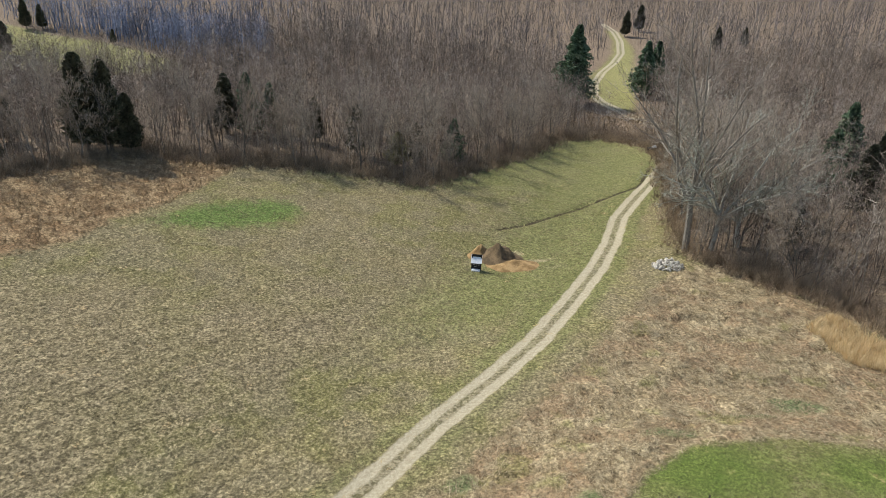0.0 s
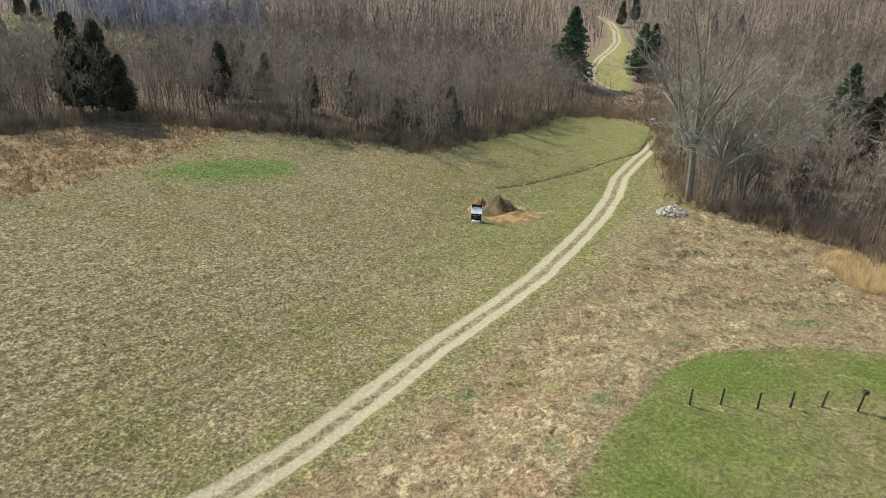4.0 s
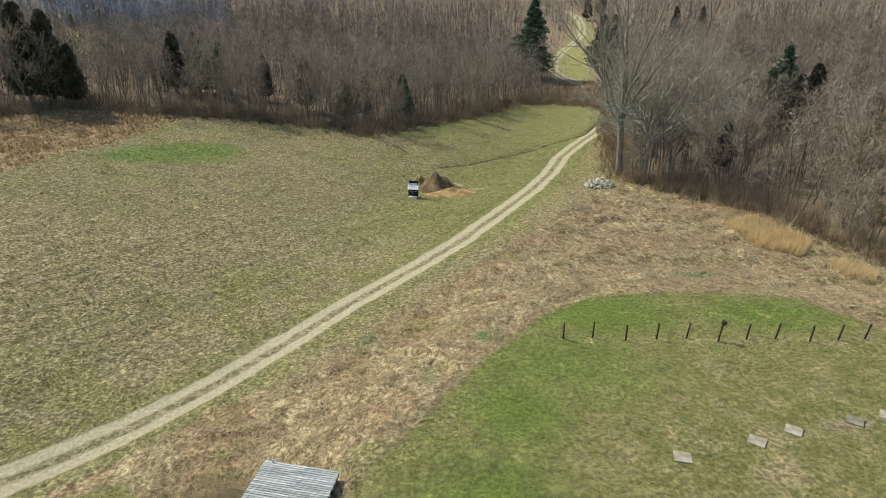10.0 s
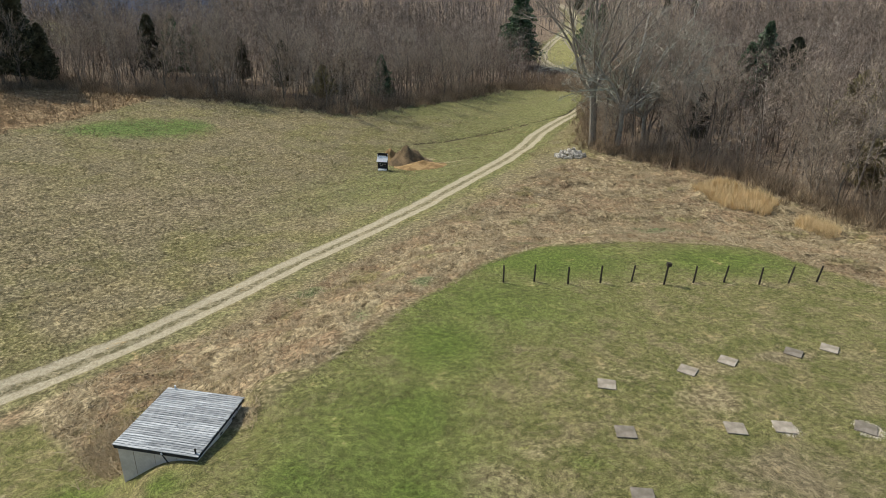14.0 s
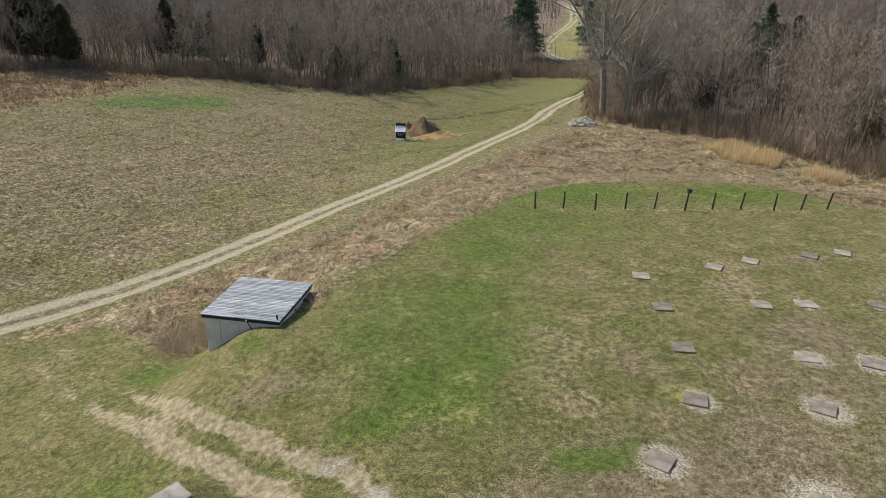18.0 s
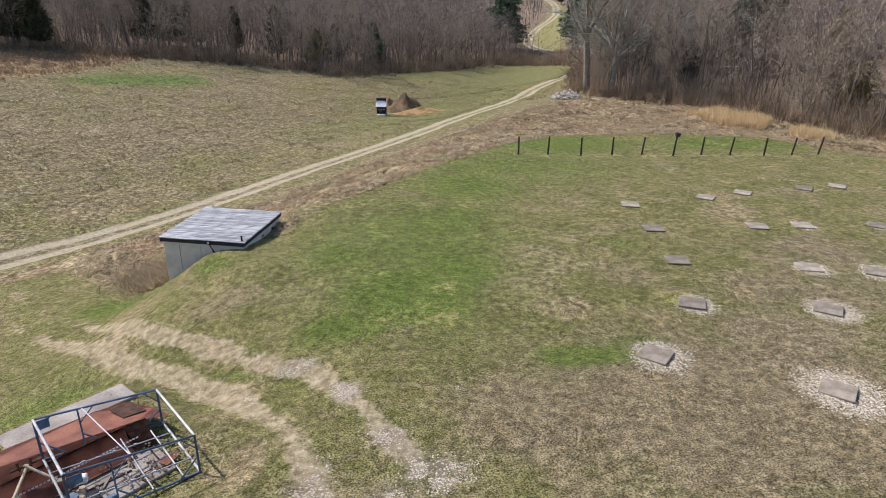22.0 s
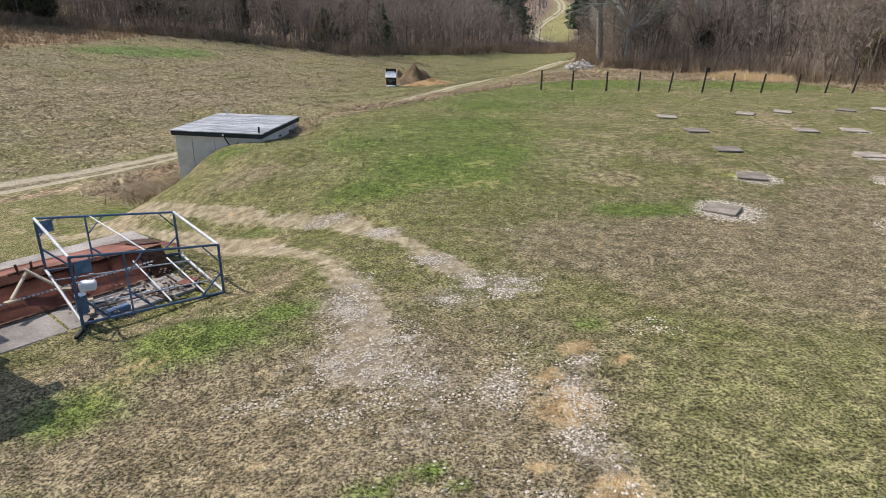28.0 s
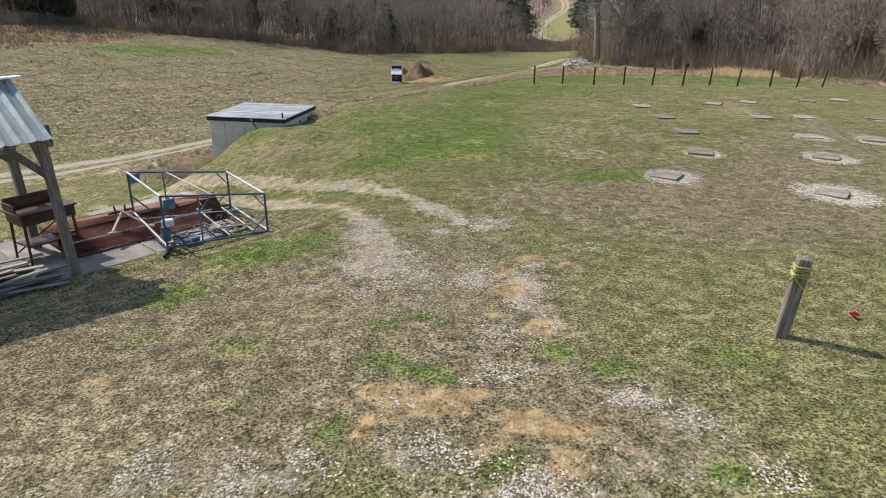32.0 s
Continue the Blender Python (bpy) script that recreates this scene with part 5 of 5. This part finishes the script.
def rack(ax, ay, turn):
    ob = thing("wooden_prop", pose(ax, ay, SLAB_TOP + 0.42, 0, 0, turn), "broken rack of crossed pale timber on the hopper", "rack")
    part("stick", beam_between((-0.34, -0.34, -0.12), (0.06, 0.05, 0.16), 0.05, 0.035), pale_wood, ob)
    part("stick", beam_between((0.36, -0.36, -0.14), (0.0, 0.05, 0.18), 0.05, 0.035), pale_wood, ob)
    part("foot", cuboid((0.22, 0.09, 0.03), (-0.34, -0.36, -0.13), (0, 8, 30), 0.005), pale_wood, ob)
    part("foot", cuboid((0.22, 0.12, 0.03), (0.38, -0.38, -0.15), (0, 8, -20), 0.005), pale_wood, ob)
    part("crossbar", bar((-0.22, 0.10, 0.12), (0.30, 0.06, 0.15), 0.025), rust_dark, ob)
    part("prong", bar((-0.08, 0.04, 0.1), (-0.10, 0.06, 0.28), 0.02), rust_dark, ob)
    part("prong", bar((0.10, 0.04, 0.1), (0.12, 0.06, 0.27), 0.02), rust_dark, ob)


rack(*onslab(-2.55, 1.62)[:2], YAW - 2)


def cage():
    """A blue pipe frame with pale worn rails, its back low."""
    fl, fr, br, bl = (Vector(p) for p in CAGE)
    lo, hi = 0.0, 0.93
    along_x, along_y = (fr - fl), (bl - fl)
    # one corner sits on the hopper, and the whole frame is wrenched out of level
    def level(p, z):
        d = p - fl
        u, v = d.dot(along_x) / along_x.length_squared, d.dot(along_y) / along_y.length_squared
        foot = (1 - v) * (-0.10 - 0.14 * u) + v * (0.20 - 0.26 * u)
        head = (1 - v) * (1.09 - 0.36 * u) + v * (1.22 - 0.36 * u)
        return foot + (head - foot) * z / hi
    ob = thing("pipe_frame", pose(fl.x, fl.y, lo), "open blue pipe frame with worn pale end rails", "frame")
    at = lambda p, z: Vector((p.x - fl.x, p.y - fl.y, level(p, z)))
    mids = (fl.lerp(fr, 0.33), bl.lerp(br, 0.33))
    def add(name, a, b, r=0.019, mat=blue_paint, label=""):
        part(name, bar(a, b, r), mat, ob, label)
    for p in (fl, fr, br, bl):
        add("upright", at(p, lo), at(p, hi), 0.023)
    for p in mids:
        add("upright", at(p, lo + 0.05), at(p, hi), 0.016)
    for a, b in ((fl, fr), (bl, br)):
        add("top_rail", at(a, hi), at(b, hi), 0.020)
        add("bottom_rail", at(a, lo + 0.10), at(b, lo + 0.10), 0.023)
    for a, b in ((fl, bl), (fr, br)):
        add("end_rail", at(a, hi), at(b, hi), 0.025, worn_pipe, "worn pale rail")
        add("end_rail", at(a, lo + 0.12), at(b, lo + 0.12), 0.025, worn_pipe, "worn pale rail")
    for p, q in ((fl, fr), (fr, fl), (bl, br), (br, bl)):
        d = (q - p).normalized() * 0.28
        add("brace", at(p, hi - 0.30), at(p + d, hi), 0.012)
        add("brace", at(p + d * 1.4, lo + 0.10), at(p, lo + 0.46), 0.016)
    for p, q in ((mids[0], fr), (mids[1], br)):
        d = (q - p).normalized() * 0.28
        add("brace", at(p, hi - 0.30), at(p + d, hi), 0.012)
        add("brace", at(p + d * 1.2, lo + 0.10), at(p, lo + 0.40), 0.016)
    for t in (0.60, 0.86):
        add("floor_rail", at(fl.lerp(fr, t), lo + 0.14), at(bl.lerp(br, t), lo + 0.14), 0.016, worn_pipe, "worn pale rail")
    add("top_crossbar", at(mids[0].lerp(fr, 0.22), hi), at(mids[1].lerp(br, 0.05), hi), 0.013, worn_pipe, "thin pale bar")
    for t, dz in ((0.22, 0.16), (0.74, 0.15)):
        add("long_rail", at(fl.lerp(bl, t), lo + dz), at(fr.lerp(br, t), lo + dz), 0.012, worn_pipe, "thin pale rail")
        for k in (0.25, 0.5, 0.68):
            p = fl.lerp(bl, t).lerp(fr.lerp(br, t), k)
            part("clamp", cuboid((0.07, 0.035, 0.035), at(p, lo + dz + 0.01), (0, 0, 20), 0.006), worn_pipe, ob)
    for p in (fl.lerp(fr, 0.07), bl.lerp(br, 0.06)):
        part("gusset", cuboid((0.22, 0.015, 0.2), at(p, hi - 0.13), (0, 0, math.degrees(math.atan2((fr - fl).y, (fr - fl).x))), 0.004), blue_paint, ob)
    part("winch", cuboid((0.24, 0.16, 0.14), at(fl.lerp(bl, 0.55).lerp(fr, 0.16), lo + 0.22), (0, 0, 15), 0.02), white_paint, ob, "pale clamp block")
    part("drum", rod(bmesh.new(), at(fl.lerp(bl, 0.18).lerp(fr, 0.05), lo + 0.10), at(fl.lerp(bl, 0.18).lerp(fr, 0.05), lo + 0.34), 0.085, 0.085, 14), blue_paint, ob, "blue drum")


CAGE = ((0.74, 1.10, 0), (2.42, 2.50, 0), (1.28, 3.86, 0), (-0.40, 2.46, 0))
cage()

# scrap lying about
random.seed(12)
def scrap(name, size, x, y, z, turn, mat, label, category, lean=0.0):
    ob = part(name, cuboid(size, bevel=0.005), mat)
    ob.matrix_world = pose(x, y, z, 0, lean, turn)
    tagged(ob, label, category, "scrap on the slab")


for i in range(16):
    x, y, _ = onslab(-5.6 + 0.95 * random.random(), 0.25 + 0.09 * i + random.uniform(-0.03, 0.03))
    scrap("scrap_plank", (random.uniform(1.2, 2.2), random.uniform(0.07, 0.16), 0.03), x, y, SLAB_TOP + 0.03 + 0.035 * (i % 4), YAW + random.uniform(-18, 18), plank_wood, "weathered grey plank in a heap of scrap", "plank")
for i in range(26):
    x, y, _ = onslab(-1.9 + 1.7 * random.random(), 0.35 + 1.1 * random.random())
    scrap("scrap_stick", (random.uniform(0.25, 0.9), random.uniform(0.02, 0.05), 0.018), x, y, SLAB_TOP + 0.012 + 0.012 * (i % 3), random.uniform(0, 180), rust_dark if i % 4 == 0 else plank_wood, "short stick among broken scrap on the slab", "scrap")
scrap("wooden_board", (0.62, 0.10, 0.035), *onslab(-2.0, 0.75)[:2], SLAB_TOP + 0.05, YAW + 70, pale_wood, "pale yellow board lying on the slab", "board")
scrap("rust_plate", (0.34, 0.22, 0.02), *onslab(-0.45, 0.55)[:2], SLAB_TOP + 0.04, YAW + 20, rust_red, "rust-orange metal plate on the slab", "plate")
scrap("rust_plate", (0.28, 0.2, 0.02), *onslab(-0.5, 1.6)[:2], SLAB_TOP + 0.04, YAW - 20, rust_red, "rust-orange metal plate on the slab", "plate")
scrap("blue_bracket", (0.34, 0.12, 0.08), *onslab(-1.75, 0.32)[:2], SLAB_TOP + 0.05, YAW + 5, blue_paint, "blue painted steel bracket", "bracket")
scrap("iron_bar", (0.62, 0.05, 0.05), *onslab(-2.35, 0.12)[:2], SLAB_TOP + 0.03, YAW + 48, black_iron, "black iron bar at the slab's edge", "bar")
litter = sprinkle(900, -1.6, 2.6, 0.5, 5.4, lambda x, y: np.where((np.abs((x - 2.45) * 0.70 + (y - 2.75) * 0.714 + 1.0) < 1.1) & (np.abs(-(x - 2.45) * 0.714 + (y - 2.75) * 0.70 - 0.9) < 0.75), 0.8, 0.02))
lit = chips("litter", litter, 0.055, brush_mat)
co = np.empty(len(lit.vertices) * 3, np.float32)
lit.vertices.foreach_get("co", co)
co[2::3] += 0.11
lit.vertices.foreach_set("co", co)
stuff("leaf_litter", lit, "dead leaves and crumbs on the old slab", "litter")


# ---- timber post with rope, and the red marker ----
def rope_post():
    x, y = 10.66, -3.56
    ob = thing("timber_post", pose(x, y, z_at(x, y)) @ pose(0, 0, 0, 0, 4, -18), "grey squared timber post with yellow rope round its head", "post")
    part("post_shaft", cuboid((0.165, 0.14, 1.55), (0, 0, 0.40), bevel=0.012), tie_wood, ob)
    for i in range(5):
        bm = bmesh.new()
        z = 0.93 + 0.034 * i
        c = [(-0.094, -0.082), (0.094, -0.082), (0.094, 0.082), (-0.094, 0.082)]
        tip = 0.03 * math.sin(i * 2.3)
        for (ax, ay), (bx, by) in zip(c, c[1:] + c[:1]):
            rod(bm, (ax, ay, z + tip * ax * 5), (bx, by, z + tip * bx * 5), 0.013, None, 6)
        part("rope_turn", bm, rope_mat, ob, "yellow rope")
    part("rope_end", rod(rod(bmesh.new(), (-0.09, -0.085, 0.92), (0.07, -0.088, 0.76), 0.009, None, 6), (0.07, -0.088, 0.76), (0.09, 0.0, 0.80), 0.009, None, 6), rope_mat, ob, "loose rope end")
    part("rope_end", rod(bmesh.new(), (-0.09, -0.08, 0.92), (-0.10, 0.05, 0.80), 0.009, None, 6), rope_mat, ob, "loose rope end")


rope_post()
mx, my = 12.06, -3.05
mark = thing("survey_marker", pose(mx, my, z_at(mx, my)), "bright red bristle survey marker in the grass", "marker")
random.seed(2)
bm_r, bm_w = bmesh.new(), bmesh.new()
for i in range(40):
    a, e = random.uniform(0, 6.28), random.uniform(0.25, 1.5)
    d = Vector((math.cos(a) * math.cos(e), math.sin(a) * math.cos(e), math.sin(e)))
    rod(bm_r, (0, 0, 0.02), d * 0.085 + Vector((0, 0, 0.02)), 0.012, 0.006, 4)
    if i % 3 == 0:
        rod(bm_w, d * 0.085 + Vector((0, 0, 0.02)), d * 0.105 + Vector((0, 0, 0.02)), 0.006, 0.004, 4)
part("bristles", bm_r, red_plastic, mark)
part("bristle_tips", bm_w, pale_bristle, mark, "pale bristle tips")


# ---- sign, heap of earth and stone pile down in the field ----
def board_sign():
    x, y = 4.45, 67.4
    ob = thing("notice_board", pose(x, y, z_at(x, y), 0, 0, -8), "notice board with white upper and dark lower panel", "sign")
    for sx in (-0.52, 0.52):
        part("post", cuboid((0.10, 0.10, 2.0), (sx, 0.06, 0.98), bevel=0.01), black_iron, ob)
    part("white_panel", cuboid((1.24, 0.04, 1.02), (0, -0.06, 1.42), (-40, 0, 0), 0.006), white_paint, ob)
    lower_panel = part("dark_panel", cuboid((1.14, 0.05, 0.66), (0, -0.02, 0.60), bevel=0.006), black_iron, ob)
    for i, (cx, cz, w) in enumerate(((-0.28, 0.72, 0.2), (0.02, 0.70, 0.16), (0.3, 0.72, 0.18), (-0.1, 0.52, 0.3))):
        part("pale_bar", cuboid((w, 0.012, 0.07), (cx, -0.054, cz), bevel=0.002), stone_mat, lower_panel)
    part("plinth", cuboid((1.0, 0.5, 0.2), (0, -0.12, 0.06), bevel=0.03), white_paint, ob, "white base block")
    part("back_panel", cuboid((1.16, 0.03, 1.9), (0, 0.13, 1.0), bevel=0.005), black_iron, ob)


board_sign()


def heap(name, x, y, rx, ry, h, mat, seed, label):
    n, m = 40, 14
    bm = bmesh.new()
    ring = []
    for j in range(m + 1):
        t = j / m
        row = []
        for i in range(n):
            a = 2 * math.pi * i / n
            wob = 1 + 0.22 * noise.noise((math.cos(a) * 1.3 + seed, math.sin(a) * 1.3, 0.5))
            px, py = x + rx * t * wob * math.cos(a), y + ry * t * wob * math.sin(a)
            lump = 0.28 * noise.noise((px * 0.9 + seed, py * 0.9, 3)) + 0.14 * noise.noise((px * 2.7, py * 2.7, seed))
            pz = z_at(px, py) + h * (1 - t) ** 1.15 * (1 + lump) + 0.5 * lump * h * t * (1 - t) - 0.06 * t
            row.append(bm.verts.new((px, py, pz)))
        ring.append(row)
    for j in range(m):
        for i in range(n):
            k = (i + 1) % n
            if j == 0:
                if i:
                    continue
            bm.faces.new((ring[j][i], ring[j + 1][i], ring[j + 1][k], ring[j][k]))
    bm.faces.new(ring[1])
    tagged(part(name, bm, mat, smooth=True), label, "earth heap")


heap("earth_mound", 7.3, 70.6, 3.0, 2.4, 2.2, dark_dirt, 1.0, "heap of dark dug earth beside the notice board")
heap("earth_mound", 5.2, 71.4, 1.7, 1.6, 1.7, dirt_mat, 4.0, "smaller heap of brown dug earth")
heap("earth_mound", 9.0, 68.9, 3.6, 2.2, 0.75, dirt_mat, 7.0, "spread of orange subsoil at the heap's foot")
spoil = sprinkle(700, 3.5, 14, 65.5, 73, lambda x, y: np.exp(-((x - 8.8) / 2.8) ** 2 - ((y - 69) / 2.0) ** 2))
stuff("heap_clods", chips("heap_clods", spoil, 0.16, dirt_mat), "loose clods of earth round the heap", "earth")

pile = thing("stone_pile", pose(25.6, 65.4, z_at(25.6, 65.4)), "pile of pale broken limestone at the field's edge", "stone pile")
random.seed(6)
for i in range(150):
    a, t = random.uniform(0, 6.28), math.sqrt(random.random())
    top = 1.0 * (1 - t) ** 0.8
    st = new("stone", STONES[i % 5])
    st.parent = pile
    st.matrix_local = pose(1.75 * t * math.cos(a), 1.25 * t * math.sin(a), random.uniform(0.45, 1.0) * top + 0.04, random.uniform(0, 360), random.uniform(0, 360), random.uniform(0, 360)) @ Matrix.Scale(random.uniform(0.28, 0.62), 4)

tx, ty = 42.3, 124.5
cart = thing("feed_cart", pose(tx, ty, z_at(tx, ty), 0, 0, 20), "small dark cart with a pale tank by the lane", "cart")
part("cart_bed", cuboid((1.7, 1.0, 0.45), (0, 0, 0.6), bevel=0.04), black_iron, cart)
part("tank", rod(bmesh.new(), (0.1, 0, 0.82), (0.75, 0, 0.82), 0.38, 0.38, 14), white_paint, cart, "pale round tank")
for sx in (-0.5, 0.5):
    for sy in (-0.55, 0.55):
        part("wheel", rod(bmesh.new(), (sx, sy - 0.07, 0.28), (sx, sy + 0.07, 0.28), 0.28, 0.28, 14), black_iron, cart)


# ---- farm shed on the far field ----
shed = thing("farm_shed", pose(-126.5, 190, z_at(-126.5, 190) - 0.6, 0, 0, 20), "small white farm shed with pale metal roof", "shed")
part("wall", cuboid((7, 5, 2.6), (0, 0, 1.2), bevel=0.02), white_paint, shed)
part("door", cuboid((2.2, 0.08, 2.1), (0.6, -2.53, 1.0), bevel=0.01), slab_mat, shed)
for s in (-1, 1):
    part("roof", cuboid((8.6, 3.1, 0.12), (0, 1.35 * s, 3.05), (-24 * s, 0, 0), 0.02), roof_metal, shed)


# ---- grass ----
def lawn_keep(x, y):
    worn = np.clip(np.maximum(bare(x, y), wheel(x, y)) * 1.3, 0, 1)
    return (inside(LAWN, x, y) > -0.1) * (1 - 0.85 * worn) * (1 - 0.9 * np.clip(ochre(x, y) * 1.5, 0, 1))


def not_slab(x, y):
    a, b = (x - 2.45) * 0.70 + (y - 2.75) * 0.714, -(x - 2.45) * 0.714 + (y - 2.75) * 0.70
    return ~((a < 0.05) & (a > -8.6) & (b > -0.05) & (b < 3.25)) & ~((a < 0.2) & (a > -2.5) & (b > 3) & (b < 4.0)) & (inside([(-2.0, 14.0), (1.1, 13.3), (1.7, 16.6), (-1.5, 17.5)], x, y) < 0.15)


green_pts = sprinkle(90000, -12, 36, -8, 35, lambda x, y: lawn_keep(x, y) * not_slab(x, y) * np.clip(0.12 + 1.1 * lush(x, y), 0, 1) * np.clip(1.25 - y / 50, 0.4, 1))
stuff("lawn_grass", blades("lawn_grass", green_pts, 0.055, 0.009, 0.8, 4, lawn_mat), "short green mown grass", "grass")
thin_pts = sprinkle(42000, 0, 16, -8, 8, lambda x, y: lawn_keep(x, y) * not_slab(x, y) * (1 - 0.8 * np.clip(lush(x, y), 0, 1)) * np.clip(0.15 + 2.2 * (drift(x, y, 0.5, 141) - 0.35), 0.05, 1))
stuff("thin_grass", blades("thin_grass", thin_pts, 0.042, 0.007, 1.0, 4, thin_mat), "sparse half-dead grass of the yard", "grass")
dry_pts = sprinkle(40000, -6, 32, -8, 30, lambda x, y: lawn_keep(x, y) * not_slab(x, y) * np.clip(0.10 + 1.0 * parched(x, y) + 0.5 * spots_at(x, y, BROWN_SPOTS), 0.08, 1))
stuff("dry_grass", blades("dry_grass", dry_pts, 0.035, 0.009, 1.2, 4, dry_mat), "short dry straw-coloured grass", "grass")

def rough_keep(x, y):
    ok = (rough_edge(x, y, road_side(x, y)) > -0.2) & not_slab(x, y)
    return ok * np.clip(0.25 + 1.6 * (drift(x, y, 1.7, 51) - 0.35), 0.1, 1)


rough_pts = sprinkle(90000, -9, 46, 14, 64, rough_keep)
stuff("rough_grass", blades("rough_grass", rough_pts, 0.17, 0.020, 1.7, 5, rough_mat), "matted tan grass between lane and lawn", "grass")
sedge_pts = sprinkle(26000, -75, -28, 40, 92, lambda x, y: (inside(SEDGE, x, y) > -0.5) * (inside(OPEN, x, y) > -1) * np.clip(0.3 + 1.5 * (drift(x, y, 2.5, 61) - 0.35), 0.1, 1))
stuff("sedge_grass", blades("sedge_grass", sedge_pts, 0.45, 0.022, 0.6, 4, sedge_mat), "rust-brown sedge in the field's far corner", "grass")
broom_pts = sprinkle(14000, 31, 43, 38, 58, lambda x, y: ((inside(BROOM, x, y) > -0.4) | (np.hypot((x - 39.6) / 1.4, (y - 41.2) / 1.9) < 1)) * np.clip(0.4 + 1.4 * (drift(x, y, 1.5, 71) - 0.35), 0.15, 1))
stuff("broom_grass", blades("broom_grass", broom_pts, 0.75, 0.018, 0.32, 6, orange_mat), "tall golden-orange broom grass beside the wood", "grass")
field_pts = sprinkle(90000, -62, 34, 22, 96, lambda x, y: (inside(OPEN, x, y) > 0) * (inside(SEDGE, x, y) < 0) * ((road_side(x, y) < -1.5) | (y > ROUGH_END)) * (np.abs(road_side(x, y)) > 1.3) * np.clip(0.2 + 1.6 * (drift(x, y, 1.4, 81) - 0.4), 0.05, 0.9) * np.clip(70 / (y + 10), 0.3, 1))
stuff("field_grass", blades("field_grass", field_pts, 0.13, 0.028, 1.0, 4, dry_mat), "dry stubbly grass of the hay field", "grass")
weeds = sprinkle(6500, -6.5, 2.5, 15, 20.5, lambda x, y: not_slab(x, y) * np.exp(-((x + 3.1) / 1.5) ** 2 - ((y - 17.6) / 1.5) ** 2))
stuff("weeds", blades("weeds", weeds, 0.38, 0.015, 1.1, 9, rough_mat), "dead brown weeds beside the concrete store", "weeds")
